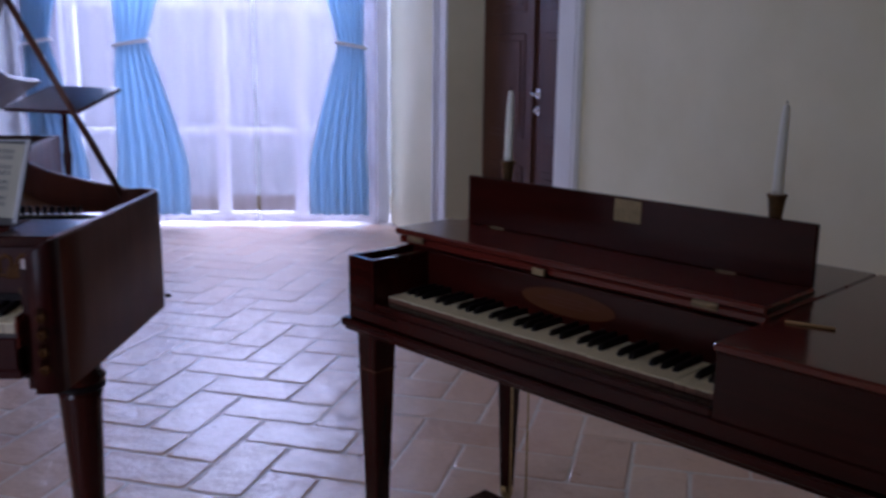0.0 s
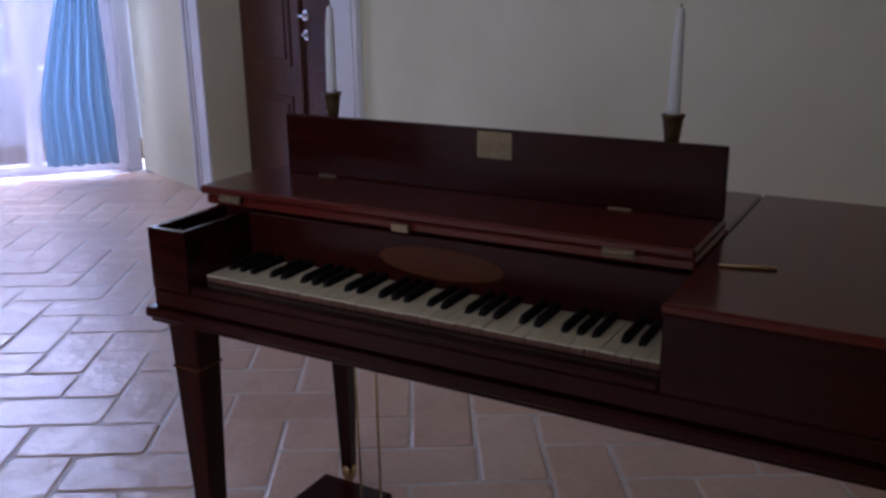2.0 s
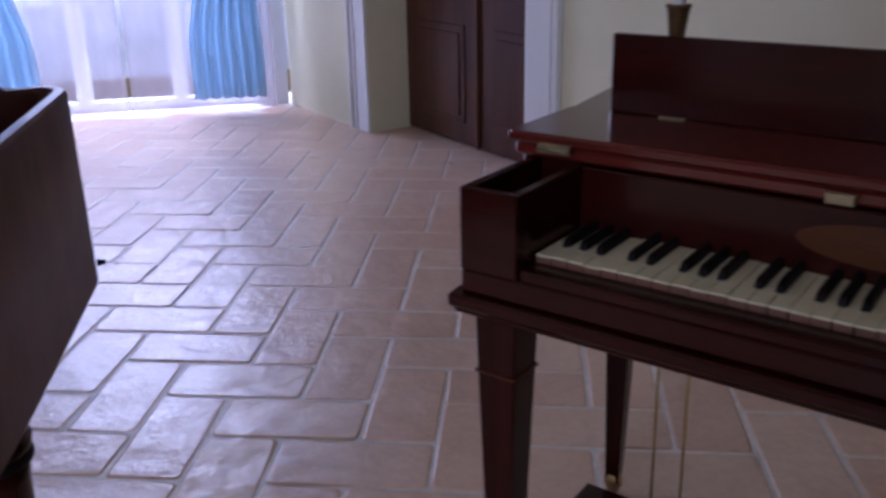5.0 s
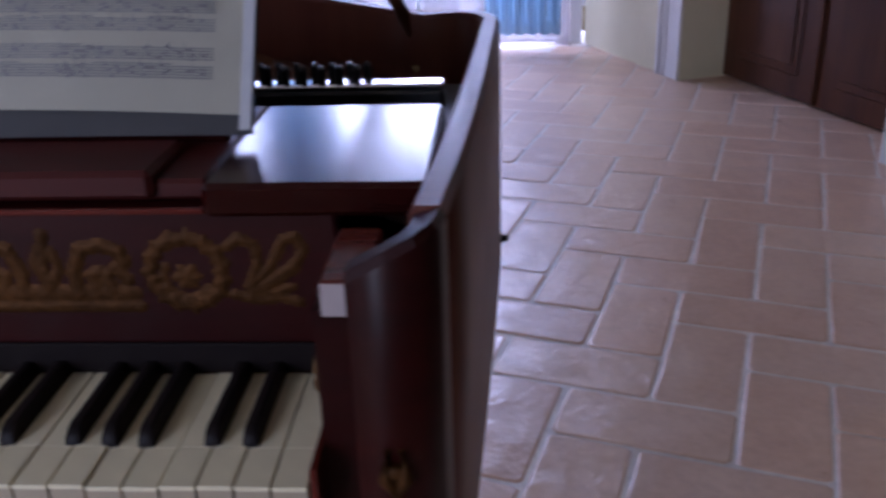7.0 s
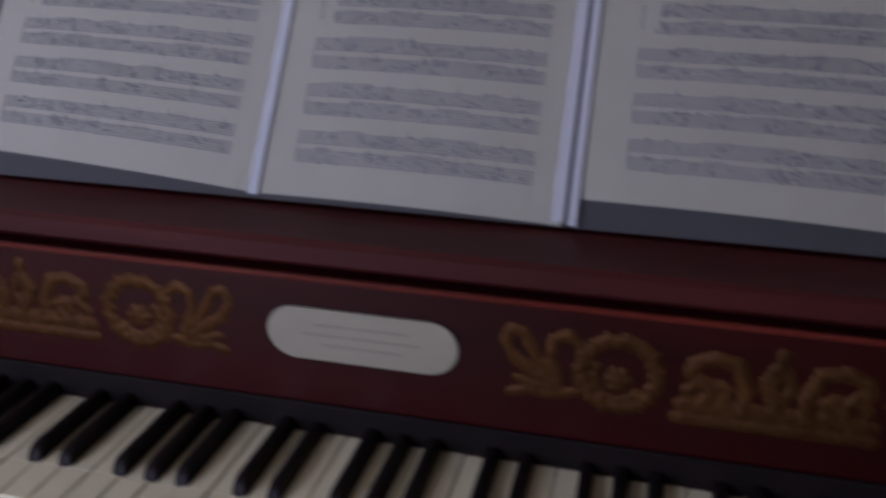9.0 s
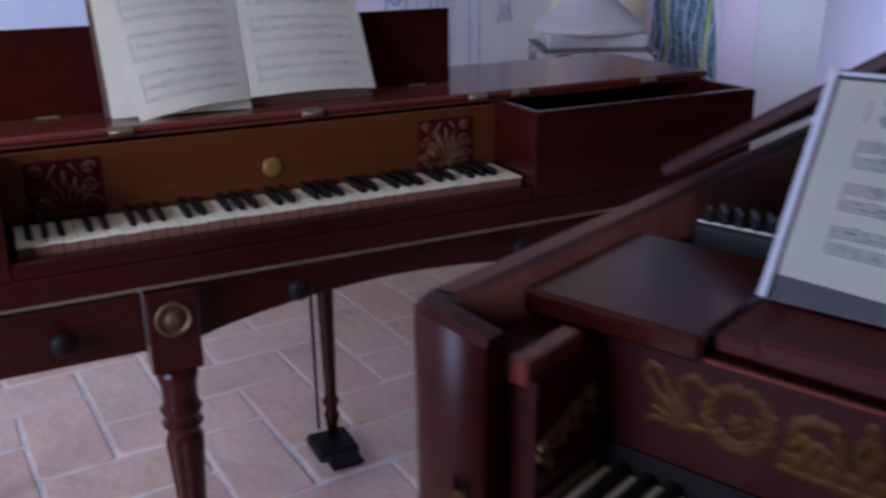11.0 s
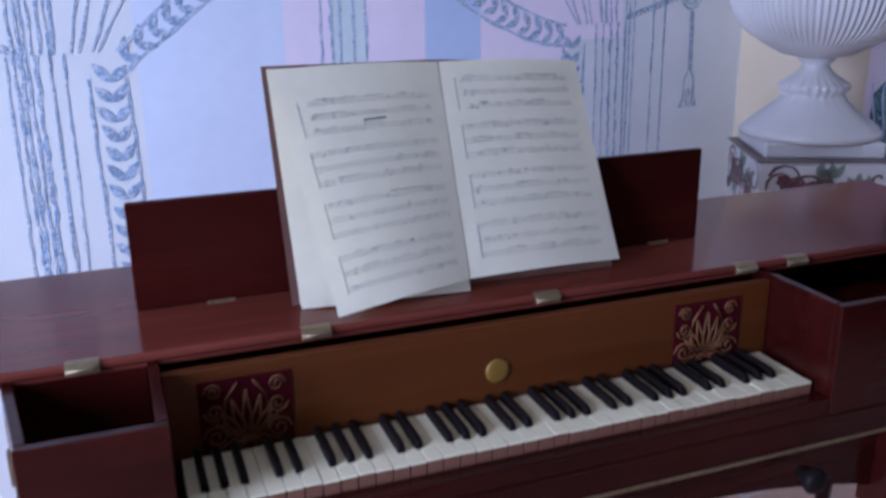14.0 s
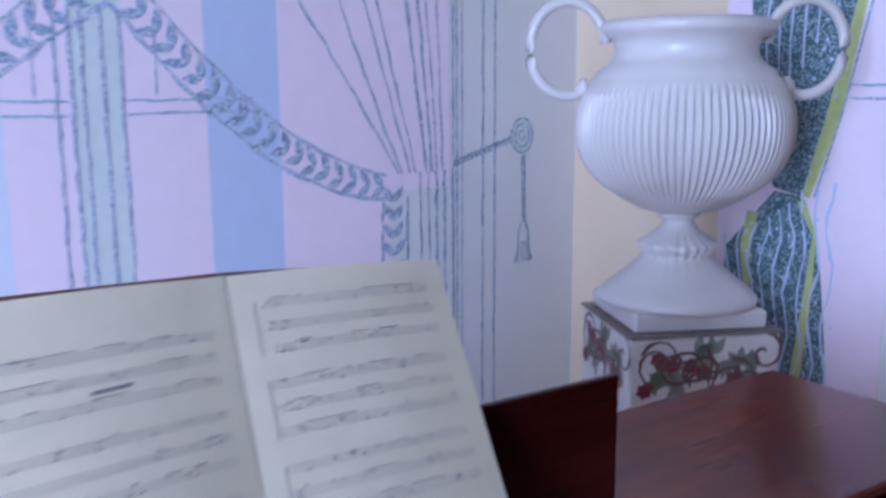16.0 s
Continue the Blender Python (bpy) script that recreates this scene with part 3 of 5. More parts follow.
def end_mural():
    rng = random.Random(21)
    t = thing("wall_painting", WC, "painted dark green curtain with yellow edge on wall", "mural")

    def poly(name, pts, mat, y):
        bm = bmesh.new()
        bm.faces.new([bm.verts.new((x, y, z)) for x, z in pts])
        part(name, bm, mat, t)
    poly("ochre_strip", [(0.002, 0.0), (0.50, 0.0), (0.50, 2.6), (0.002, 2.6)], yellow_plaster, -0.001)
    poly("white_ground", [(0.50, 0.0), (0.955, 0.0), (0.955, 2.6), (0.50, 2.6)], stripe_rose, -0.0012)
    poly("curtain_upper", [(0.655, 1.12), (0.73, 1.10), (0.80, 1.30), (0.87, 1.62), (0.93, 2.2), (0.60, 2.2), (0.57, 1.6), (0.60, 1.3)], green_dark, -0.002)
    poly("curtain_lower", [(0.66, 1.11), (0.73, 1.10), (0.79, 0.95), (0.82, 0.70), (0.83, 0.35), (0.53, 0.35), (0.52, 0.8), (0.53, 0.95)], green_dark, -0.0021)
    bm = bmesh.new()
    ribbon([(0.745, 1.10), (0.80, 1.30), (0.86, 1.62), (0.925, 2.2)], 0.032, -0.003, 0.002, rng, bm)
    ribbon([(0.735, 1.09), (0.775, 1.0), (0.765, 0.8), (0.745, 0.6), (0.735, 0.36)], 0.022, -0.003, 0.003, rng, bm)
    ribbon([(0.60, 1.05), (0.585, 0.95), (0.60, 0.8), (0.59, 0.5)], 0.022, -0.003, 0.005, rng, bm)
    part("yellow_edge", bm, green_pale, t)
    bm = bmesh.new()
    for k in range(9):
        x = 0.535 + 0.035 * k
        n = 18
        ribbon([(x + 0.01 * math.sin(i + k), 0.36 + (0.62 + 0.02 * k) * i / n) for i in range(n + 1)], 0.006, -0.0032, 0.004, rng, bm)
    for k in range(6):
        ribbon([(0.61 + 0.035 * k + 0.02 * i / 12, 1.25 + 0.06 * k + 0.75 * i / 12) for i in range(13)], 0.006, -0.0032, 0.005, rng, bm)
    for _ in range(150):
        x, z = rng.uniform(0.56, 0.84), rng.uniform(0.38, 2.0)
        u = 0.60 + 0.30 * max(0, (z - 1.1))
        if z < 1.05 or (u < x < u + 0.18):
            leaf(bm, (x, z), rng.uniform(0, 6), 0.014, 0.007, -0.0034)
    part("highlight_paint", bm, stripe_blue, t)
    bm = bmesh.new()
    for z in (1.352, 1.385):
        rough_line(bm, (0.84, z), (0.955, z), 0.005, rng)
    rough_line(bm, (0.84, 0.60), (0.955, 0.60), 0.005, rng)
    ribbon([(0.765, 1.10), (0.82, 1.30), (0.885, 1.62), (0.945, 2.2)], 0.005, -0.0036, 0.002, rng, bm)
    part("outline_paint", bm, line_paint, t)


mural()
end_mural()

# ---------- keyboards ----------
def keyboard(parent, x0, naturals, pitch, y0, y1, z, bed_mat, drop=0.05, front=None, head=0.040):
    """A keyboard that begins on F: x0 left end, y0 key fronts, y1 name board, z top of the naturals."""
    bed = part("keyboard", box(x0 - 0.002, x0 + naturals * pitch + 0.002, y0 + 0.004, y1 + 0.004, z - drop - 0.03, z - 0.024, 0.001), bed_mat, parent, "bone naturals and ebony sharps")
    bm = add_box(bmesh.new(), 0.0005, pitch - 0.0005, 0, head, -0.0034, 0, 0.0009)
    add_box(bm, 0.0005, pitch - 0.0005, head + 0.0005, y1 - y0, -0.0034, -0.0003, 0.0006)
    add_box(bm, 0.0009, pitch - 0.0009, 0.0012, y1 - y0, -0.023, -0.0035, 0, 1)
    nat = bpy.data.meshes.new("natural_key")
    bm.to_mesh(nat)
    bm.free()
    nat.materials.append(bone)
    nat.materials.append(front or bone)
    sharp_y = y0 + head + 0.001
    ln = y1 - sharp_y
    bm = bmesh.new()
    rows = []
    for y, h, w in ((0, 0.0, 0.0052), (0.002, 0.0055, 0.0050), (0.0055, 0.0095, 0.0047), (0.011, 0.0115, 0.0044), (ln, 0.0118, 0.0044)):
        rows.append([bm.verts.new(v) for v in ((-0.0058, y, -0.004), (-w, y, h - 0.001), (-w * 0.72, y, h), (w * 0.72, y, h), (w, y, h - 0.001), (0.0058, y, -0.004))])
    for p, q in zip(rows, rows[1:]):
        for k in range(5):
            bm.faces.new((p[k], p[k + 1], q[k + 1], q[k])).smooth = k in (1, 2, 3)
    bm.faces.new(rows[0])
    bmesh.ops.recalc_face_normals(bm, faces=bm.faces)
    shp = bpy.data.meshes.new("sharp_key")
    bm.to_mesh(shp)
    bm.free()
    shp.materials.append(ebony)
    rng = random.Random(naturals)
    for i in range(naturals):
        k = new("natural_key", nat)
        k.parent = bed
        k.location = (x0 + i * pitch, y0, z + rng.uniform(-0.0010, 0.0006))
        if i < naturals - 1 and i % 7 not in (3, 6):
            s = new("sharp_key", shp)
            s.parent = bed
            shift = {0: -0.0012, 1: 0.0, 2: 0.0012, 4: -0.001, 5: 0.001}[i % 7]
            s.location = (x0 + (i + 1) * pitch + shift, sharp_y, z + rng.uniform(-0.0006, 0.0006))
    return bed


def hinge(parent, x, y, z, w=0.045):
    bm = box(x - w / 2, x + w / 2, y - 0.0035, y + 0.001, z - 0.0055, z + 0.0065, 0.001)
    h = part("hinge", join(bm, moved(tube([(x - w / 2, 0, 0), (x + w / 2, 0, 0)], 0.003, 6), Matrix.Translation((0, y - 0.003, z)))), dull_brass, parent, "small brass hinge")
    part("hinge_leaf", box(x - w / 2, x + w / 2, y, y + 0.014, z + 0.0068, z + 0.0082, 0), dull_brass, h)
    return h


def moulding(x0, x1, y0, y1, z0, z1, out):
    """A cased edge round a box: a band that stands out, with two steps."""
    return join(box(x0 - out, x1 + out, y0 - out, y1 + out, z0 + (z1 - z0) * 0.3, z1, 0.004), box(x0 - out * 0.5, x1 + out * 0.5, y0 - out * 0.5, y1 + out * 0.5, z0, z0 + (z1 - z0) * 0.3 - 0.0005, 0.002))


# ---------- the square piano with candles ----------
def tapered_leg(parent, x, y, h, top=0.064, foot=0.030):
    bm = box(-top / 2, top / 2, -top / 2, top / 2, 0, h, 0)
    for v in bm.verts:
        if v.co.z < 0.01:
            v.co.x *= foot / top
            v.co.y *= foot / top
    bmesh.ops.bevel(bm, geom=bm.edges[:], offset=0.002, segments=1, affect="EDGES")
    moved(bm, Matrix.Translation((x, y, 0.03)))
    leg = part("leg", bm, mahogany_up, parent)
    z = h * 0.90
    k = top * 0.505 * 0.97
    part("stringing", join(*[box(x - k - 0.0006, x + k + 0.0006, y - k - 0.0006, y + k + 0.0006, zz, zz + 0.003, 0) for zz in (z,)]), satinwood, leg, "pale inlaid line")
    part("castor", join(moved(lathe([(0.020, 0.022), (0.020, 0.04), (0.017, 0.05)], 12), Matrix.Translation((x, y, 0))), moved(lathe([(0.006, -0.008), (0.014, -0.006), (0.014, 0.006), (0.006, 0.008)], 12), Matrix.Translation((x, y, 0.0145)) @ pose(0, 0, 0, 90))), brass, leg, "small brass castor")
    return leg


def square_piano_a():
    t = thing("square_piano", pose(1.133, 0.222, 0, 0, 0, -48.2), "dark mahogany square piano on tapered legs, folded lid upright", "piano", "square pianos")
    L, Dp = 1.60, 0.635
    for b in (box(0.0, L, 0.0, Dp, 0.690, 0.722, 0.003), box(0.089, 0.9155, 0.0, 0.040, 0.7225, 0.738, 0.003),
              box(0, L, Dp - 0.022, Dp, 0.7225, 0.834, 0.002), box(L - 0.02, L, 0.0, Dp - 0.0225, 0.7225, 0.834, 0.002),
              box(0.916, L - 0.0205, 0.0, 0.022, 0.7225, 0.834, 0.002), box(0.0, 0.016, 0.2, Dp - 0.0225, 0.7225, 0.834, 0.002),
              box(0.916, 0.930, 0.0225, 0.166, 0.7225, 0.834, 0.002)):
        part("case_panel", b, mahogany, t)
    part("moulding", moulding(0, L, 0, Dp, 0.661, 0.689, 0.014), mahogany, t)
    for b in (box(0.0, 0.086, 0.0, 0.013, 0.7225, 0.835, 0.0015), box(0.0, 0.013, 0.0135, 0.199, 0.7225, 0.835, 0.0015), box(0.073, 0.086, 0.0135, 0.199, 0.7225, 0.835, 0.0015), box(0.0135, 0.0725, 0.186, 0.199, 0.7225, 0.835, 0.0015)):
        part("box_panel", b, mahogany, t)
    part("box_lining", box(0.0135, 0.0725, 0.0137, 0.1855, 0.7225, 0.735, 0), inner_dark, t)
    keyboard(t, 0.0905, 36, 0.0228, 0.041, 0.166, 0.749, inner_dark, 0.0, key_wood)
    board = part("name_board", box(0.0865, 0.9155, 0.1665, 0.180, 0.7225, 0.834, 0.002), mahogany, t)
    ring = [2 * math.pi * i / 36 for i in range(36)]
    bm = bmesh.new()
    bm.faces.new([bm.verts.new((0.495 + 0.118 * math.cos(a), 0.1652, 0.792 + 0.027 * math.sin(a))) for a in ring])
    part("oval_inlay", bm, satinwood, board, "oval satinwood inlay")
    bars = bmesh.new()
    for r, z in enumerate((0.801, 0.793, 0.785)):
        w = (0.05, 0.075, 0.045)[r]
        add_box(bars, 0.495 - w, 0.495 + w, 0.1644, 0.1650, z - 0.0012, z + 0.0012)
    part("lettering", bars, walnut_side, board)
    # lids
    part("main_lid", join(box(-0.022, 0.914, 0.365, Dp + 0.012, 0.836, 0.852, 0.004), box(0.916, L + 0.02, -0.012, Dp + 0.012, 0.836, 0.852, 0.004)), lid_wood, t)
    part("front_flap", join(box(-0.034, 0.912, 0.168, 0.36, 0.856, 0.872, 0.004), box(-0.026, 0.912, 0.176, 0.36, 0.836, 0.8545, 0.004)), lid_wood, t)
    desk = part("music_desk", box(0.040, 0.909, 0.346, 0.359, 0.8725, 0.990, 0.002), mahogany, t)
    part("lock_plate", box(0.473, 0.541, 0.3438, 0.3458, 0.938, 0.986, 0.001), dull_brass, desk, "square dull brass lock plate")
    for x in (0.14, 0.74):
        hinge(t, x, 0.342, 0.8665, 0.04)
    for x in (0.045, 0.80):
        hinge(t, x, 0.166, 0.852, 0.05)
    part("catch", box(0.405, 0.438, 0.160, 0.168, 0.838, 0.852, 0.001), dull_brass, t, "small brass catch")
    part("lid_prop", tube([(0.945, 0.17, 0.8545), (1.02, 0.19, 0.8545)], 0.0025, 6), brass, t)
    for x, y in ((0.045, 0.045), (0.036, Dp - 0.030), (L - 0.045, 0.045), (L - 0.045, Dp - 0.045)):
        tapered_leg(t, x, y, 0.631)
    # pedal with its two wires
    for x in (0.10, 0.155):
        part("pedal_wire", tube([(x, 0.46, 0.69), (x + 0.008, 0.455, 0.04)], 0.0028, 6), brass, t, "thin metal pedal wire")
    n = 14
    bm = prism([(-0.07 + 0.2 * i / n, 0.42 - 0.035 * math.sin(math.pi * i / n)) for i in range(n + 1)] + [(0.13, 0.55), (-0.07, 0.55)], 0.004, 0.045, 0.006)
    part("pedal", bm, mahogany, t, "low curved wooden pedal")
    # the bass end of the case runs back at a slant
    for ob in t.children:
        if ob.name.startswith(("main_lid", "case_panel", "moulding", "leg")):
            whole = ob.name.startswith("leg")
            cx = sum(v.co.x for v in ob.data.vertices) / len(ob.data.vertices)
            for o in (ob, *ob.children):
                for v in o.data.vertices:
                    if (cx if whole else v.co.x) < (0.07 if whole else 0.03) and v.co.y > 0.15:
                        v.co.x -= 0.12 * v.co.y
    return t


def candlestick(x, y):
    base = pose(1.133, 0.222, 0, 0, 0, -48.2) @ Vector((x, y, 0.8525))
    t = thing("candlestick", Matrix.Translation(base) @ Matrix.Scale(0.86, 4), "turned brass candlestick with a white candle on piano", "candlestick", "candlesticks on the piano")
    part("stem", lathe([(0.036, 0), (0.037, 0.006), (0.022, 0.012), (0.010, 0.02), (0.008, 0.06), (0.013, 0.07), (0.007, 0.08), (0.007, 0.115), (0.012, 0.121), (0.022, 0.127), (0.024, 0.133), (0.010, 0.139), (0.008, 0.146), (0.014, 0.153), (0.0165, 0.175), (0.0195, 0.197), (0.0225, 0.201), (0.0225, 0.205), (0.012, 0.2055)], 20), gilt, t)
    bm = lathe([(0.0125, 0.2055), (0.0120, 0.22), (0.0112, 0.30), (0.0095, 0.36), (0.0070, 0.395), (0.003, 0.40)], 16)
    for v in bm.verts:
        v.co.x += 0.004 * (v.co.z - 0.2) ** 2 / 0.04
    c = part("candle", bm, candle_wax, t, "white wax candle")
    part("wick", tube([(0.004, 0, 0.399), (0.005, 0.001, 0.408)], 0.001, 5), ebony, c)


square_piano_a()
candlestick(0.115, 0.405)
candlestick(0.808, 0.390)

# ---------- the square piano with the open score ----------
BM = pose(-1.55, -0.121, 0, 0, 0, 67.17)


def turned_leg(parent, x, y, h, r=0.036, fluted=True):
    prof = [(0.013, 0.03), (0.017, 0.05), (0.012, 0.075), (0.019, 0.09), (0.021, 0.10), (0.014, 0.115)]
    k = r / 0.036
    flute = [(0.0195, 0.13), (0.022, 0.16), (0.030, h * 0.60), (0.034, h * 0.70), (0.034, h * 0.72)]
    top = [(0.030, h * 0.735), (0.027, h * 0.75), (0.033, h * 0.77), (0.036, h * 0.785), (0.028, h * 0.80), (0.034, h * 0.825), (0.037, h * 0.84), (0.030, h * 0.86), (0.031, h * 0.93), (0.035, h * 0.96), (0.036, h)]
    bm = lathe([(a * k, z) for a, z in prof + flute + top], 32, 8, 0.16, 0.125, h * 0.725)
    leg = part("leg", moved(bm, Matrix.Translation((x, y, 0))), mahogany_up, parent, "turned and reeded leg")
    part("castor", join(moved(lathe([(0.012, 0.018), (0.016, 0.025), (0.014, 0.036)], 12), Matrix.Translation((x, y, 0))), moved(lathe([(0.005, -0.007), (0.0125, -0.005), (0.0125, 0.005), (0.005, 0.007)], 12), Matrix.Translation((x, y, 0.013)) @ pose(0, 0, 0, 90))), brass, leg, "small brass castor")
    return leg


def medallion(parent, x, y, z, turn=0):
    m = Matrix.Translation((x, y, z)) @ pose(0, 0, 0, 90, 0, turn) @ Matrix.Scale(0.85, 4)
    d = part("medallion", moved(lathe([(0.036, 0), (0.037, 0.004), (0.033, 0.008), (0.029, 0.006), (0.026, 0.002), (0.0255, 0.001)], 28), m), gilt, parent, "round gilt medallion")
    part("disc", moved(lathe([(0.0265, 0.0008), (0.0265, 0.0022), (0.018, 0.0030)], 24), m), worn_gilt, d)
    bm = lathe([(0.017, 0.0031), (0.0165, 0.005), (0.011, 0.0072), (0.004, 0.0085)], 40, 10, 0.22, 0.0, 0.0075)
    part("boss", moved(bm, m), gilt, d)


def page(parent, corners, curl, mat, name="page", nx=10, ny=6):
    """A sheet between four corners (bottom left, bottom right, top right, top left) that bulges by curl."""
    bl, br, tr, tl = [Vector(c) for c in corners]
    nrm = (br - bl).cross(tl - bl).normalized()

    def at(u, v, lift=0.0):
        p = (bl * (1 - u) + br * u) * (1 - v) + (tl * (1 - u) + tr * u) * v
        return p + nrm * (curl * math.sin(math.pi * u) * (1.1 - 0.5 * v) + lift)
    bm = bmesh.new()
    g = [[bm.verts.new(at(i / nx, j / ny)) for i in range(nx + 1)] for j in range(ny + 1)]
    for a, b in zip(g, g[1:]):
        for i in range(nx):
            bm.faces.new((a[i], a[i + 1], b[i + 1], b[i])).smooth = True
    bmesh.ops.solidify(bm, geom=bm.faces[:], thickness=0.0008)
    for e in bm.edges:
        e.smooth = e.calc_face_angle(0.0) < 0.6
    return part(name, bm, mat, parent), at


def staves(parent, at, systems, x0, x1, z0, z1, mat, rng, weight=0.0011, heads=26, lift=0.0014, per=2):
    """Printed music as plain lines and small bars."""
    bm = bmesh.new()

    def quad(u0, v0, u1, v1):
        n = max(1, int((u1 - u0) * 12))
        for i in range(n):
            a, b = u0 + (u1 - u0) * i / n, u0 + (u1 - u0) * (i + 1) / n
            bm.faces.new([bm.verts.new(at(*q, lift)) for q in ((a, v0), (b, v0), (b, v1), (a, v1))])
    h = 0.32
    scale = h
    for s in range(systems):
        vs = z1 - (z1 - z0) * (s + 0.15) / systems
        pitch = (z1 - z0) / systems * (0.78 if per == 2 else 0.86) / per
        for k in range(per):
            v = vs - k * pitch
            gap = pitch * (0.15 if per == 2 else 0.085)
            for l in range(5):
                quad(x0 + (0.05 if s == 0 else 0), v - l * gap, x1, v - l * gap + weight / scale * 0.55)
            for _ in range(heads):
                u = rng.uniform(x0 + 0.03, x1 - 0.03)
                l = rng.uniform(-0.5, 4.5)
                vv = v - l * gap
                quad(u, vv, u + 0.012, vv + gap * 0.85)
                if rng.random() < 0.5:
                    quad(u, vv, u + 0.002, vv + gap * 2.6)
            if rng.random() < 0.7:
                for _ in range(4):
                    u = rng.uniform(x0 + 0.05, x1 - 0.15)
                    quad(u, v + gap * 0.9, u + rng.uniform(0.05, 0.11), v + gap * 1.3)
        quad(x0, vs - pitch * (per - 1) - 4 * pitch * 0.11, x0 + 0.004, vs)
    part("printed_music", bm, mat, parent)


def square_piano_b():
    t = thing("square_piano", BM, "reddish mahogany square piano with brass medallions and turned legs", "piano", "square pianos")
    L, Dp = 1.65, 0.545
    for b in (box(0, L, 0.0, Dp, 0.652, 0.70, 0.003), box(0.1605, 1.094, 0.0, 0.029, 0.7005, 0.728, 0.003),
              box(0, L, Dp - 0.02, Dp, 0.7005, 0.866, 0.002), box(0.0, 0.016, 0.2, Dp - 0.0205, 0.7005, 0.866, 0.002),
              box(L - 0.016, L, 0.0, Dp - 0.0205, 0.7005, 0.873, 0.002)):
        part("case_panel", b, mahogany, t)
    for b in (box(0, 0.16, 0, 0.014, 0.7005, 0.874, 0.0015), box(0, 0.014, 0.0145, 0.199, 0.7005, 0.874, 0.0015), box(0.146, 0.16, 0.0145, 0.199, 0.7005, 0.874, 0.0015), box(0.0145, 0.1455, 0.185, 0.199, 0.7005, 0.874, 0.0015)):
        part("box_panel", b, mahogany, t)
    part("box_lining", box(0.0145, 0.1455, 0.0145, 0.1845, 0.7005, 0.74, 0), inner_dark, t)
    for b in (box(1.0945, L - 0.0165, 0, 0.014, 0.7005, 0.874, 0.0015), box(1.0945, 1.108, 0.0145, 0.199, 0.7005, 0.874, 0.0015)):
        part("box_panel", b, mahogany, t)
    part("box_lining", box(1.1085, L - 0.0165, 0.0145, 0.199, 0.80, 0.812, 0), mahogany, t)
    part("brass_line", join(box(-0.002, L + 0.002, -0.0025, 0.0, 0.6525, 0.6575, 0), box(-0.0025, 0.0, 0.0, Dp, 0.6525, 0.6575, 0)), dull_brass, t, "thin inlaid brass line")
    keyboard(t, 0.1725, 40, 0.0228, 0.031, 0.152, 0.745, inner_dark, 0.0, key_wood, 0.031)
    board = part("name_board", box(0.1605, 1.094, 0.1525, 0.166, 0.7005, 0.866, 0.002), satinwood, t, "orange satinwood name board")
    for x0, x1 in ((0.2015, 0.3215), (0.9165, 1.0365)):
        f = part("fret_panel", box(x0, x1, 0.1498, 0.1522, 0.742, 0.848, 0.0005), fret_red, board, "pierced fretwork over red silk")
        cx, strips = (x0 + x1) / 2, []

        def stroke(pts, r=0.0015, closed=False):
            strips.append(tube([(cx + x, 0.1492, 0.742 + z) for x, z in pts], r * 1.35, 5, closed))
        for k in range(-3, 4):                               # palmette of pointed loops
            a = 0.30 * k
            tip = 0.088 - 0.008 * abs(k)
            for q in (-1, 1):
                stroke([(0.004 * k, 0.022), (math.sin(a) * 0.5 * tip + q * 0.0055, 0.022 + math.cos(a) * 0.45 * (tip - 0.022)), (math.sin(a) * tip * 0.8, 0.018 + math.cos(a) * (tip - 0.018))])
        for sx in (-1, 1):
            for cz, r0, turn in ((0.026, 0.017, 1), (0.062, 0.014, -1), (0.090, 0.012, 1)):
                stroke([(sx * (0.041 + r0 * (1 - i / 17) * math.cos(0.75 * i * turn)), cz + r0 * (1 - i / 17) * math.sin(0.75 * i * turn)) for i in range(15)])
            stroke([(sx * 0.004, 0.012), (sx * 0.020, 0.020), (sx * 0.034, 0.010), (sx * 0.052, 0.006)])
            stroke([(sx * 0.010, 0.100), (sx * 0.026, 0.078), (sx * 0.030, 0.046), (sx * 0.024, 0.024)])
        for r in (0.010, 0.017):
            stroke([(r * math.cos(math.pi * i / 10), 0.006 + r * 0.8 * math.sin(math.pi * i / 10)) for i in range(11)])
        tagged(part("fretwork", join(*strips), fret_wood, f), "", "", "", "stuff")
    part("rosette", moved(lathe([(0.019, 0), (0.019, 0.002), (0.015, 0.003), (0.008, 0.0035)], 20), Matrix.Translation((0.620, 0.1522, 0.792)) @ pose(0, 0, 0, 90)), rosette_gilt, board, "small round gilt rosette")
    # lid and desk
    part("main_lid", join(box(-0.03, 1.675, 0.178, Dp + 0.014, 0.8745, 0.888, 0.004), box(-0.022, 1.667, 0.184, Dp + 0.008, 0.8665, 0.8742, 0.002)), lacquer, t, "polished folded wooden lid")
    part("music_desk", box(0.1425, 1.080, 0.334, 0.345, 0.8885, 1.046, 0.002), mahogany, t)
    for x in (0.07, 0.365, 0.711, 1.064, 1.165, 1.50):
        hinge(t, x, 0.177, 0.880, 0.040)
    for x in (0.26, 1.0):
        hinge(t, x, 0.331, 0.8825, 0.04)
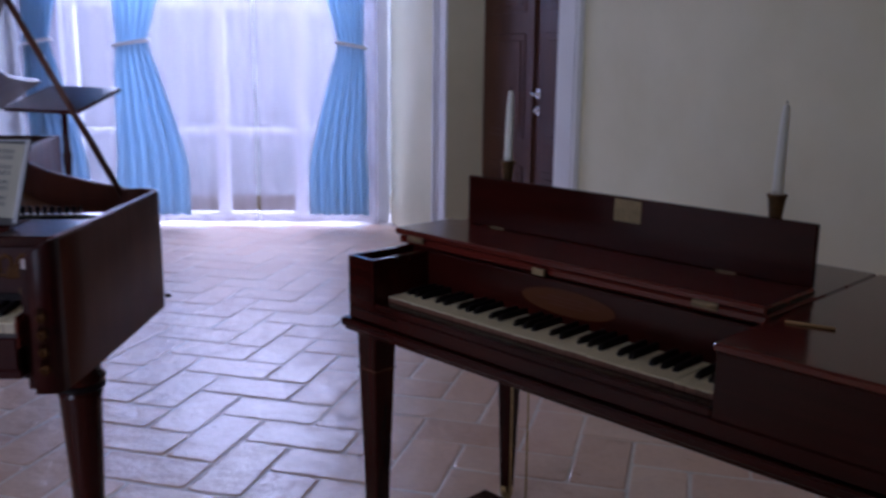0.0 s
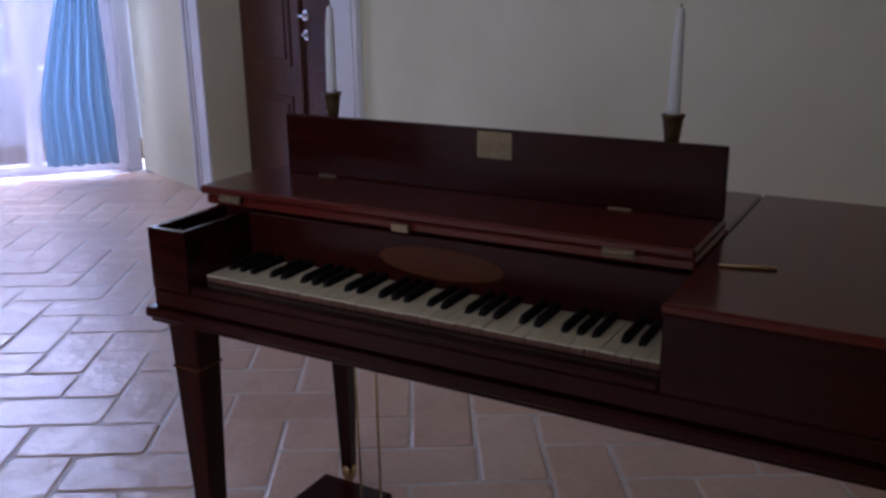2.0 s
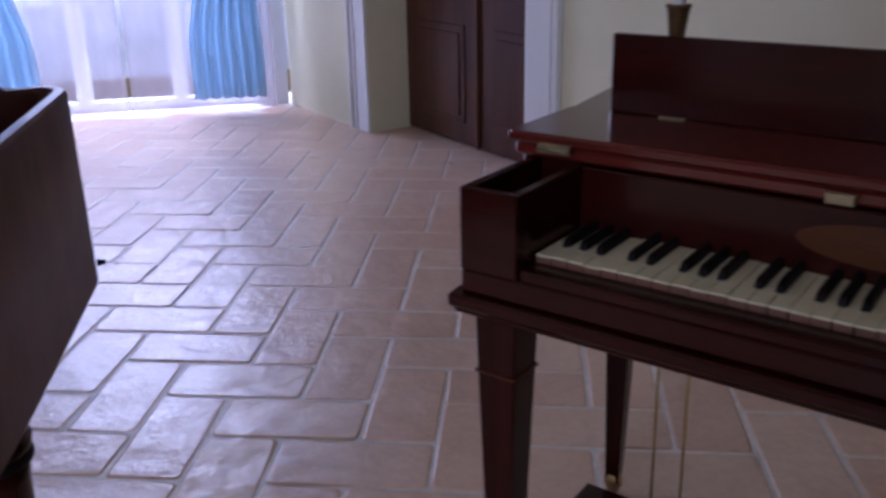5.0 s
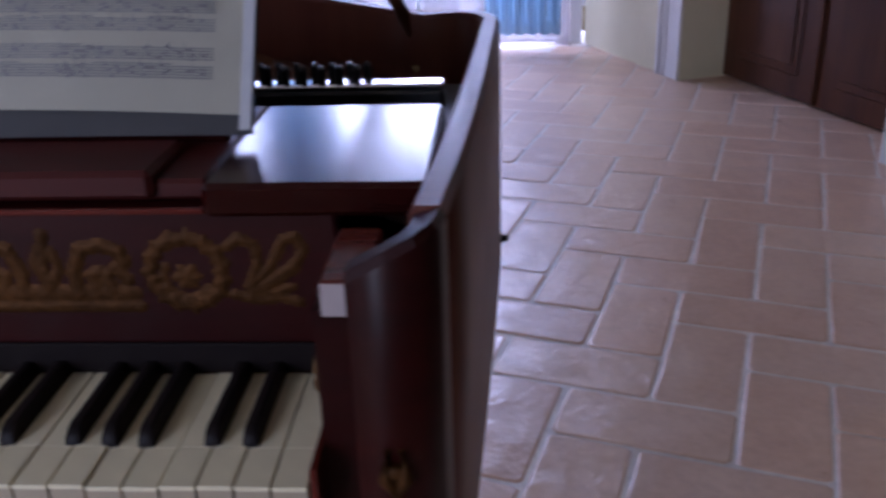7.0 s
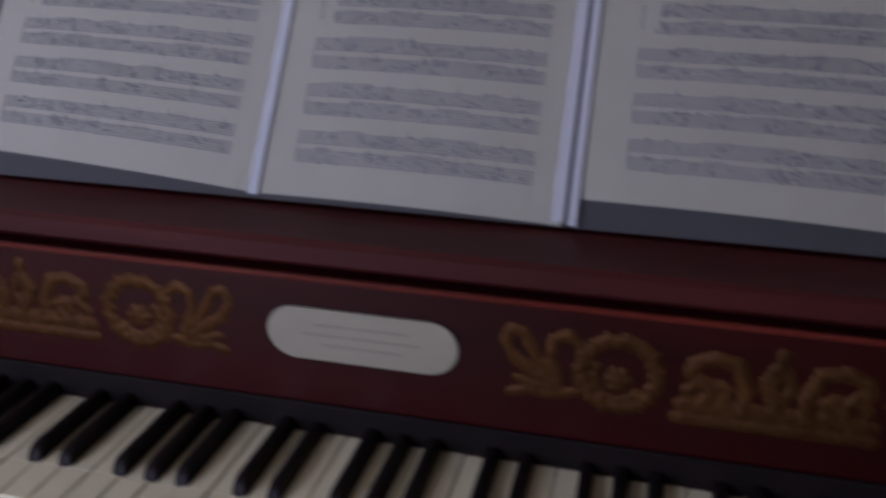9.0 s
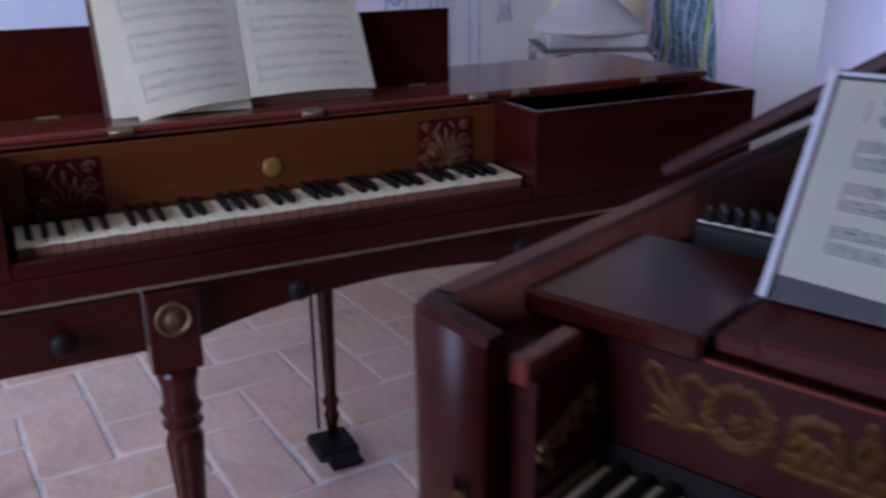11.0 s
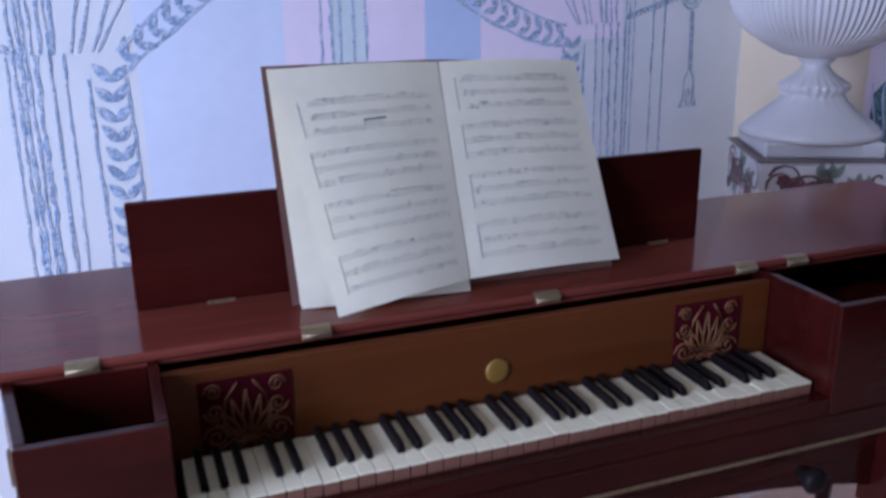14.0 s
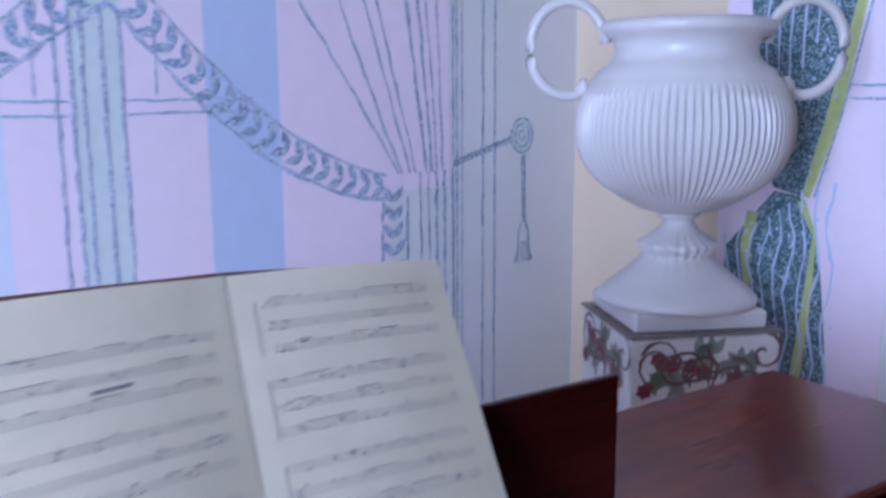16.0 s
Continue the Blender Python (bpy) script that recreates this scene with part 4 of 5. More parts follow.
    # stand with legs, drawers and an arched apron
    for b in (box(0.0, 0.085, -0.012, 0.05, 0.50, 0.647, 0.003), box(0.345, 0.43, -0.012, 0.05, 0.50, 0.647, 0.003), box(1.22, 1.305, -0.012, 0.05, 0.50, 0.647, 0.003), box(1.565, L, -0.012, 0.05, 0.50, 0.647, 0.003),
                            box(0.0, 0.03, 0.051, Dp, 0.54, 0.647, 0.003), box(L - 0.03, L, 0.051, Dp, 0.54, 0.647, 0.003), box(0.031, L - 0.031, Dp - 0.03, Dp, 0.54, 0.647, 0.003)):
        part("stand_block", b, mahogany, t)
    part("brass_line", join(box(-0.0025, 0.0, 0.06, Dp, 0.618, 0.622, 0), box(-0.0025, 0.0, 0.06, Dp, 0.60, 0.604, 0)), brass, t)
    for x0, x1 in ((0.0855, 0.3445), (1.3055, 1.5645)):
        d = part("drawer", box(x0 + 0.002, x1 - 0.002, -0.004, 0.03, 0.545, 0.645, 0.002), mahogany, t)
        part("knob", moved(lathe([(0.012, 0), (0.010, 0.012), (0.018, 0.020), (0.021, 0.030), (0.016, 0.038), (0.004, 0.041)], 18), Matrix.Translation(((x0 + x1) / 2, -0.004, 0.597)) @ pose(0, 0, 0, 90)), ebony, d, "turned dark wooden knob")
    n = 20
    arch = [(0.4305 + 0.789 * i / n, 0.540 + 0.050 * math.sin(math.pi * i / n) ** 0.8) for i in range(n + 1)]
    bm = prism([(x, -z) for x, z in arch] + [(1.2195, -0.646), (0.4305, -0.646)], 0.0, 0.026)
    moved(bm, pose(0, 0.022, 0, -90) @ Matrix.Identity(4))
    apron = part("apron", bm, mahogany, t, "arched drawer front")
    for x in (0.60, 1.05):
        part("knob", moved(lathe([(0.012, 0), (0.010, 0.012), (0.018, 0.020), (0.021, 0.030), (0.016, 0.038), (0.004, 0.041)], 18), Matrix.Translation((x, -0.004, 0.618)) @ pose(0, 0, 0, 90)), ebony, apron, "turned dark wooden knob")
    for x in (0.0425, 0.3875, 1.2625, 1.6075):
        medallion(t, x, -0.0122, 0.598)
        turned_leg(t, x, 0.019, 0.50)
    medallion(t, -0.001, 0.50, 0.592, -90)
    for x in (0.035, L - 0.035):
        turned_leg(t, x, Dp - 0.045, 0.54, 0.030)
    # pedal post
    part("pedal_post", moved(lathe([(0.012, 0.02), (0.017, 0.06), (0.020, 0.075), (0.013, 0.09), (0.022, 0.11), (0.014, 0.13), (0.020, 0.40), (0.024, 0.64)], 16), Matrix.Translation((0.80, 0.44, 0.01))), mahogany_up, t, "turned dark pedal post")
    part("pedal_wire", tube([(0.765, 0.44, 0.65), (0.765, 0.44, 0.05)], 0.004, 6), ebony, t)
    part("pedal", join(box(0.74, 0.84, 0.36, 0.47, 0.0, 0.028, 0.006), box(0.75, 0.83, 0.30, 0.3595, 0.012, 0.024, 0.004)), ebony, t, "dark wooden pedal")
    # the bass end of the case runs back at a slant
    for ob in t.children:
        if ob.name.startswith(("main_lid", "case_panel", "box_panel", "stand_block", "brass_line", "leg", "medallion")):
            whole = ob.name.startswith(("leg", "medallion"))
            reach = 0.07 if whole else 0.032
            cx = sum(v.co.x for v in ob.data.vertices) / len(ob.data.vertices)
            for o in (ob, *ob.children):
                for v in o.data.vertices:
                    if (cx if whole else v.co.x) < reach and v.co.y > 0.15:
                        v.co.x -= 0.14 * v.co.y
    return t


def open_score():
    t = thing("open_score", BM, "open music book with printed staves leaning on desk", "book")
    rng = random.Random(4)
    zt = 1.212
    back = bmesh.new()
    for c in (((0.352, 0.272, 0.889), (0.612, 0.262, 0.889), (0.622, 0.404, 1.211), (0.352, 0.400, 1.214)), ((0.613, 0.262, 0.889), (0.862, 0.250, 0.889), (0.866, 0.408, 1.196), (0.623, 0.404, 1.211))):
        back.faces.new([back.verts.new(v) for v in c])
    bmesh.ops.solidify(back, geom=back.faces[:], thickness=0.002)
    part("cover", back, plain("brown_cover", (0.22, 0.11, 0.08), 0.6), t, "brown paper cover")
    for k in range(2):
        page(t, ((0.362, 0.262 - 0.012 * k, 0.8895), (0.61, 0.238 - 0.008 * k, 0.8895), (0.625, 0.401 - 0.001 * k, 1.208), (0.359, 0.396 - 0.004 * k, 1.210)), 0.004 + 0.004 * k, paper)
    left, at = page(t, ((0.402, 0.200, 0.8895), (0.606, 0.222, 0.9105), (0.6245, 0.3985, 1.208), (0.362, 0.391, 1.209)), 0.014, paper)
    staves(left, at, 4, 0.10, 0.92, 0.04, 0.88, ink_pale, rng, 0.0004, 10, per=3)
    bars = bmesh.new()
    bars.faces.new([bars.verts.new(at(u, v, 0.0014)) for u, v in ((0.46, 0.742), (0.60, 0.746), (0.60, 0.756), (0.46, 0.752))])
    part("heading_bar", bars, ink_pale, left)
    right, at = page(t, ((0.607, 0.224, 0.9105), (0.860, 0.226, 0.9085), (0.866, 0.402, 1.198), (0.6255, 0.3985, 1.208)), 0.012, paper)
    staves(right, at, 4, 0.09, 0.90, 0.04, 0.95, ink_pale, rng, 0.0004, 12, per=3)


square_piano_b()
open_score()

# ---------- the fortepiano ----------
def wall_strip(pts, thick, z0, z1, bevel=0.006):
    """A standing wall along points; the thickness lies to the left of the way."""
    n = len(pts)
    P = [Vector((x, y, 0)) for x, y in pts]
    inner = []
    for i in range(n):
        t = (P[min(i + 1, n - 1)] - P[max(i - 1, 0)]).normalized()
        inner.append(P[i] + Vector((-t.y, t.x, 0)) * thick)
    bm = bmesh.new()
    rows = []
    for o, q in zip(P, inner):
        c = (o + q) / 2
        r = []
        for v, z in ((o, z0), (o, z1 - bevel), (o.lerp(c, 0.35), z1), (q.lerp(c, 0.35), z1), (q, z1 - bevel), (q, z0)):
            r.append(bm.verts.new((v.x, v.y, z)))
        rows.append(r)
    for a, b in zip(rows, rows[1:]):
        for k in range(6):
            f = bm.faces.new((a[k], b[k], b[(k + 1) % 6], a[(k + 1) % 6]))
            f.smooth = k in (0, 4)
    bm.faces.new(rows[0])
    bm.faces.new(rows[-1][::-1])
    bmesh.ops.recalc_face_normals(bm, faces=bm.faces)
    return bm


def bent_side():
    """The curved treble side, from the front corner to the tail."""
    pts = [(0.523, -0.037), (0.545, -0.038), (0.562, -0.034), (0.573, -0.021)] + [(0.577 + 0.035 * (i / 6) ** 0.75, 0.0 + 0.60 * i / 6) for i in range(7)]
    for i in range(1, 9):                                   # rounded shoulder
        a = math.radians(128 * i / 8)
        pts.append((0.562 + 0.05 * math.cos(a), 0.60 + 0.065 * math.sin(a)))
    x0, y0 = pts[-1]
    for i in range(1, 19):                                  # hollow sweep to the tail
        u = i / 18
        c = [(x0, y0), (0.20, 0.98), (-0.16, 1.30), (-0.215, 2.15)]
        b = [(1 - u) ** 3, 3 * u * (1 - u) ** 2, 3 * u * u * (1 - u), u ** 3]
        pts.append((sum(k * p[0] for k, p in zip(b, c)), sum(k * p[1] for k, p in zip(b, c))))
    return pts


def gilt_mount(parent, x0, x1, z0, z1, y, flip):
    """A cast frieze in low relief: leaf scrolls, a wreath, figures on a plinth, a second wreath and scrolls."""
    w, h = x1 - x0, z1 - z0
    strokes = []                                             # points in metres, radius, height

    def add(pts, r, amp):
        strokes.append(([(u * w, v * h) for u, v in pts], r, amp))
    k = h / w

    def arc(cu, cv, r, a0, a1, n=14):
        return [(cu + r * k * math.cos(math.radians(a0 + (a1 - a0) * i / n)), cv + r * math.sin(math.radians(a0 + (a1 - a0) * i / n))) for i in range(n + 1)]
    for s0, d in ((0.0, 1), (1.0, -1)):                      # leaf scrolls at both ends
        add([(s0 + d * q, v) for q, v in ((0.118, 0.22), (0.070, 0.42), (0.028, 0.60), (0.012, 0.78), (0.026, 0.93), (0.048, 0.90), (0.060, 0.74), (0.082, 0.52), (0.118, 0.30))], 0.0030, 0.0030)
        add([(s0 + d * q, v) for q, v in ((0.120, 0.30), (0.098, 0.62), (0.104, 0.84), (0.130, 0.92), (0.152, 0.82))], 0.0032, 0.0032)
        add([(s0 + d * q, v) for q, v in ((0.030, 0.55), (0.060, 0.40), (0.100, 0.26))], 0.0030, 0.0024)
        add([(s0 + d * q, v) for q, v in ((0.028, 0.10), (0.060, 0.16), (0.100, 0.12), (0.150, 0.20))], 0.0032, 0.0026)
        add([(s0 + d * q, v) for q, v in ((0.040, 0.30), (0.066, 0.24), (0.115, 0.20))], 0.0026, 0.0024)
    for cu in (0.225, 0.765):                                # wreaths with a rosette inside
        add(arc(cu, 0.50, 0.43, 0, 360, 30), 0.0042, 0.0036)
        add(arc(cu, 0.44, 0.27, 150, 330), 0.0024, 0.0020)
        for a in range(0, 360, 60):
            add([(cu, 0.43), (cu + 0.12 * k * math.cos(math.radians(a)), 0.43 + 0.12 * math.sin(math.radians(a)))], 0.0026, 0.0034)
        for a in range(0, 360, 24):
            c, q = math.cos(math.radians(a)), math.sin(math.radians(a))
            add([(cu + 0.36 * k * c, 0.5 + 0.36 * q), (cu + 0.50 * k * math.cos(math.radians(a + 12)), 0.5 + 0.50 * math.sin(math.radians(a + 12)))], 0.0020, 0.0042)
    add([(0.335, 0.05), (0.665, 0.05)], 0.0046, 0.0030)      # plinth
    add([(0.345, 0.22), (0.655, 0.22)], 0.0062, 0.0024)
    add([(0.500, 0.30), (0.494, 0.60), (0.502, 0.98)], 0.0038, 0.0040)
    add([(0.500, 0.30), (0.478, 0.62), (0.492, 0.80)], 0.0034, 0.0034)
    add([(0.500, 0.30), (0.524, 0.56), (0.512, 0.78)], 0.0034, 0.0034)
    for cu, d in ((0.400, -1), (0.600, 1)):                  # rearing beasts on either side
        add([(cu - d * 0.048, 0.20), (cu - d * 0.050, 0.50), (cu - d * 0.030, 0.80), (cu + d * 0.010, 0.84), (cu + d * 0.042, 0.76), (cu + d * 0.050, 0.62)], 0.0046, 0.0042)
        add([(cu + d * 0.030, 0.20), (cu + d * 0.010, 0.44), (cu + d * 0.030, 0.56), (cu + d * 0.052, 0.40)], 0.0040, 0.0036)
        add([(cu - d * 0.010, 0.30), (cu - d * 0.020, 0.46), (cu, 0.52)], 0.0036, 0.0030)
    nx, nz = 190, 36
    gx, gz = np.meshgrid(np.linspace(-0.02 * w, 1.02 * w, nx + 1), np.linspace(-0.06 * h, 1.06 * h, nz + 1))
    H = np.zeros_like(gx)
    for pts, r, amp in strokes:
        for (ax, az), (bx, bz) in zip(pts, pts[1:]):
            L2 = (bx - ax) ** 2 + (bz - az) ** 2 + 1e-12
            tt = np.clip(((gx - ax) * (bx - ax) + (gz - az) * (bz - az)) / L2, 0, 1)
            dd = np.hypot(gx - ax - tt * (bx - ax), gz - az - tt * (bz - az)) / r
            H = np.maximum(H, amp * np.sqrt(np.clip(1 - dd * dd, 0, 1)))
    H *= 0.50 + 0.16 * np.sin(gx * 1450 + 3 * np.sin(gz * 700)) * np.sin(gz * 1250 + 2 * np.sin(gx * 520))
    verts = [((x1 - gx[j, i]) if flip else (x0 + gx[j, i]), y - H[j, i], z0 + gz[j, i]) for j in range(nz + 1) for i in range(nx + 1)]
    faces = []
    for j in range(nz):
        for i in range(nx):
            if H[j:j + 2, i:i + 2].max() > 0.0004:
                q = (j * (nx + 1) + i, j * (nx + 1) + i + 1, (j + 1) * (nx + 1) + i + 1, (j + 1) * (nx + 1) + i)
                faces.append(q[::-1] if flip else q)
    used = sorted({v for f in faces for v in f})
    index = {v: n for n, v in enumerate(used)}
    me = bpy.data.meshes.new("gilt_mount")
    me.from_pydata([verts[v] for v in used], [], [tuple(index[v] for v in f) for f in faces])
    me.materials.append(mount_gilt)
    for p in me.polygons:
        p.use_smooth = True
    ob = new("gilt_mount", me)
    ob.parent = parent
    ob["label"] = "gilt bronze frieze of wreaths, beasts and scrolls"


def fortepiano():
    t = thing("fortepiano", pose(0, 0, 0), "mahogany fortepiano with gilt mounts, lid propped open", "piano")
    ZT, ZB = 0.920, 0.605
    side = bent_side()
    part("bent_side", wall_strip(side[4:], 0.022, ZB, ZT), walnut_side, t, "curved polished side of the case")
    # front ends of the case sides, split off to be coloured as shaded
    part("front_post", wall_strip(side[:5], 0.022, ZB, ZT), shaded_fortepiano_wood, t, "rounded front post, its shade put into a dark colour")
    part("spine", wall_strip([(-0.612, 2.18), (-0.612, 0.0)], 0.030, ZB, ZT), walnut_side, t)
    part("front_post", wall_strip([(-0.612, 0.0), (-0.606, -0.024), (-0.590, -0.035), (-0.565, -0.038), (-0.523, -0.037)], 0.030, ZB, ZT), shaded_fortepiano_wood, t, "rounded front post, its shade put into a dark colour")
    for post in [ob for ob in t.children if ob.name.startswith("front_post")]:     # the rim dips towards its inner end
        for v in post.data.vertices:
            if v.co.z > 0.85:
                v.co.z -= (0.024 if v.co.x > 0 else 0.010) * min(1.0, max(0.0, (0.577 - abs(v.co.x)) / 0.05)) ** 1.5
    part("tail", box(-0.581, -0.2155, 2.15, 2.18, ZB, ZT, 0.003), walnut_side, t)
    part("bottom", prism([(-0.58, 0.05), (0.58, 0.05)] + [(x - 0.035, y) for x, y in side[9:]] + [(-0.58, 2.14)], ZB + 0.002, ZB + 0.03), shaded_fortepiano_wood, t)
    for s in (-1, 1):
        # cheek block with a scrolled top that runs down to the keys
        top = 0.872 if s < 0 else 0.858
        prof = [(-0.006, ZB), (0.10, ZB), (0.10, top), (-0.006, top)]
        bm = prism(prof, 0, 0.084 if s < 0 else 0.056)
        m = Matrix(((0, 0, s, s * 0.497), (1, 0, 0, 0), (0, 1, 0, 0), (0, 0, 0, 1)))
        moved(bm, m)
        bmesh.ops.recalc_face_normals(bm, faces=bm.faces)
        cheek = part("cheek", bm, shaded_fortepiano_wood, t)
        part("key_block", box(*sorted((s * 0.4925, s * 0.4966)), -0.034, 0.094, 0.70, 0.766, 0.0005), lid_wood, cheek)
        lift = 0.0 if s < 0 else -0.010
        part("cap_block", box(*sorted((s * 0.5030, s * (0.5225 if s < 0 else 0.532))), -0.010, 0.070, 0.866 + lift, 0.8885 + lift, 0.002), lacquer, cheek, "small polished red block")
        if s > 0:
            # pale plate: the bright reflection on the block's front, put into colour
            part("block_face", box(*sorted((s * 0.5040, s * 0.531)), -0.0120, -0.0102, 0.857, 0.8775, 0.0005), plain("lit_face", (0.42, 0.36, 0.36), 0.3), cheek, "front of the block, coloured pale for its bright reflection")
        for k in range(4):
            bms = []
            z = 0.645 + 0.036 * k
            for q in (-1, 1):
                bms.append(tube([(s * 0.545, -0.0405, z), (s * 0.545 + q * (0.0075 - 0.0005 * k), -0.0405, z + 0.012), (s * 0.545 + q * 0.004, -0.0405, z + 0.032)], [0.0024, 0.0052, 0.0022], 6))
            bms.append(moved(lathe([(0.006, 0), (0.005, 0.004), (0.002, 0.005)], 8), Matrix.Translation((s * 0.545, -0.0382, z + 0.016)) @ pose(0, 0, 0, 90)))
            part("gilt_leaf", join(*bms), mount_gilt, cheek, "gilt bronze leaf of a hanging drop")
        inner = []
        for k in range(4):                                   # overlapping leaf curls
            cy, cz = 0.006 + 0.021 * k, 0.806 + 0.007 * k
            inner.append(tube([(s * 0.4958, cy + 0.013 * (1 - i / 14) * math.cos(0.6 * i), cz + 0.015 * (1 - i / 14) * math.sin(0.6 * i)) for i in range(13)], 0.0030, 5))
            for q in (-1, 1):
                inner.append(tube([(s * 0.4958, cy, cz), (s * 0.4958, cy + 0.009, cz + q * 0.012), (s * 0.4958, cy + 0.004, cz + q * 0.024)], [0.0034, 0.0036, 0.0012], 5))
        part("gilt_spray", join(*inner), gilt, cheek, "small gilt spray on the inner cheek")
    part("key_slip", box(-0.4925, 0.4925, -0.0375, -0.004, 0.655, 0.722, 0.003), shaded_fortepiano_wood, t)
    part("key_bed", box(-0.496, 0.496, -0.035, 0.30, 0.636, 0.6545, 0.002), shaded_fortepiano_wood, t)
    keyboard(t, -0.4915, 43, 0.02286, -0.037, 0.094, 0.755, inner_dark, 0.03, shaded_front)
    # name board with mounts and a plaque
    board = part("name_board", box(-0.4965, 0.4965, 0.0950, 0.112, 0.700, 0.8835, 0.002), shaded_fortepiano_wood, t)
    part("name_board_line", box(-0.4965, 0.4965, 0.0900, 0.0947, 0.757, 0.7805, 0.0015), ebony, board)
    part("name_board_line", box(-0.408, 0.408, 0.0905, 0.0947, 0.8800, 0.8845, 0.001), lid_wood, board)
    gilt_mount(board, 0.101, 0.477, 0.806, 0.866, 0.0949, False)
    gilt_mount(board, -0.462, -0.098, 0.808, 0.868, 0.0949, True)
    pts = [(0.0525 + 0.0205 * math.cos(a), 0.0205 * math.sin(a)) for a in [math.pi * (i / 12 - 0.5) for i in range(13)]]
    outline = pts + [(-x, -z) for x, z in pts]
    bm = moved(prism(outline, 0, 0.003, 0.001), Matrix.Translation((0.001, 0.0947, 0.8385)) @ pose(0, 0, 0, 90))
    plq = part("name_plaque", bm, plaque_mat, board, "pale oval name plaque")
    bm = bmesh.new()
    for z, w in ((0.8465, 0.036), (0.8385, 0.045), (0.8305, 0.03)):
        add_box(bm, 0.001 - w, 0.001 + w, 0.0913, 0.0916, z - 0.0009, z + 0.0009)
    part("lettering", bm, plain("faint_lettering", (0.21, 0.19, 0.14), 0.6), plq)
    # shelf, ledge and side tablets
    part("desk_ledge", join(box(-0.372, 0.372, 0.098, 0.175, 0.8875, 0.9085, 0.004), box(-0.408, 0.408, 0.106, 0.30, 0.8850, 0.900, 0.003)), lit_ledge_wood, t)
    for s in (-1, 1):
        part("side_tablet", box(*sorted((s * 0.409, s * (0.562 if s > 0 else 0.578))), 0.086, 0.288, 0.879, 0.903, 0.004), mahogany, t, "glossy wooden side tablet")
    desk = part("music_desk", moved(box(-0.40, 0.40, 0.0, 0.012, 0.0, 0.20, 0.003), Matrix.Translation((0, 0.190, 0.902)) @ pose(0, 0, 0, -33)), shaded_fortepiano_wood, t)
    # soundboard, pin block and strings
    inner = [(x - 0.034, y) for x, y in side[9:]]
    part("soundboard", prism([(-0.578, 0.55), (0.55, 0.55)] + inner + [(-0.578, 2.14)], 0.815, 0.822), soundboard_wood, t)
    part("pin_block", box(-0.578, 0.570, 0.31, 0.545, 0.80, 0.858, 0.003), black, t, "dark pin block")
    part("string_plate", box(-0.555, 0.556, 0.375, 0.405, 0.8585, 0.892, 0.003), black, t)
    part("string_rail", box(-0.555, 0.556, 0.378, 0.402, 0.8925, 0.898, 0.002), steel, t, "bright metal string rail")
    rng = random.Random(2)
    pin = bpy.data.meshes.new("tuning_pin")
    bm = lathe([(0.004, 0), (0.004, 0.013), (0.0046, 0.014), (0.002, 0.018)], 8)
    bm.to_mesh(pin)
    bm.free()
    pin.materials.append(black)
    for i in range(60):
        for r in range(2):
            o = new("tuning_pin", pin)
            o.parent = t
            o.location = (-0.54 + 0.0172 * i + 0.008 * r, 0.382 + 0.014 * r, 0.898)
    bm = bmesh.new()
    for i in range(48):
        x = -0.54 + 0.0222 * i
        y1 = 2.0 - 1.38 * (i / 47) ** 0.62
        bm2 = [(x, 0.405, 0.872), (x - 0.02, y1, 0.842)]
        a, b = Vector(bm2[0]), Vector(bm2[1])
        v = [bm.verts.new(p) for p in (a + Vector((0.0006, 0, 0)), a - Vector((0.0006, 0, 0)), b - Vector((0.0006, 0, 0)), b + Vector((0.0006, 0, 0)))]
        bm.faces.new(v)
    tagged(part("strings", bm, steel, t), "", "", "", "stuff")
    # propped lid
    th = 33.0
    hinge_m = Matrix.Translation((-0.615, 0, 0.926)) @ pose(0, 0, 0, 0, -th, 0)
    lid_out = [(x + 0.622, y) for x, y in side[8:]]
    lid_pts = [(0.0, 0.42), (1.235, 0.42)] + [p for p in lid_out if p[1] > 0.43] + [(0.40, 2.19), (0.0, 2.19)]
    lid = part("lid", moved(prism(lid_pts, 0.0, 0.016, 0.003), hinge_m), shaded_fortepiano_wood, t, "dark lid propped open on a stick")
    part("lid_prop", tube([(0.522, 0.655, 0.865), (0.225, 0.66, 1.44)], 0.0085, 10), door_wood, t, "slender wooden lid stick")
    part("prop_peg", moved(lathe([(0.016, 0), (0.018, 0.01), (0.012, 0.02)], 14), Matrix.Translation((0.52, 0.655, 0.845))), brass, t)
    # hook on the side and legs
    part("side_hook", moved(lathe([(0.010, 0), (0.010, 0.006), (0.006, 0.014), (0.009, 0.02)], 12), Matrix.Translation((0.610, 0.635, 0.628)) @ pose(0, 0, 0, 0, 90) @ Matrix.Scale(0.6, 4)), ebony, t)
    for x, y in ((0.515, 0.22), (-0.515, 0.22), (-0.40, 1.92)):
        bm = lathe([(0.022, 0.035), (0.027, 0.06), (0.024, 0.075), (0.028, 0.09), (0.047, 0.50), (0.049, 0.515), (0.040, 0.522), (0.040, 0.53), (0.055, 0.538), (0.058, 0.552), (0.048, 0.562), (0.050, 0.58), (0.058, 0.59), (0.058, 0.6045)], 28)
        leg = part("leg", moved(bm, Matrix.Translation((x, y, 0))), mahogany_up, t, "turned tapering leg")
        part("collar", moved(lathe([(0.050, 0.5225), (0.0565, 0.5255), (0.0565, 0.533), (0.050, 0.5365)], 28), Matrix.Translation((x, y, 0))), ebony, leg, "black turned collar")
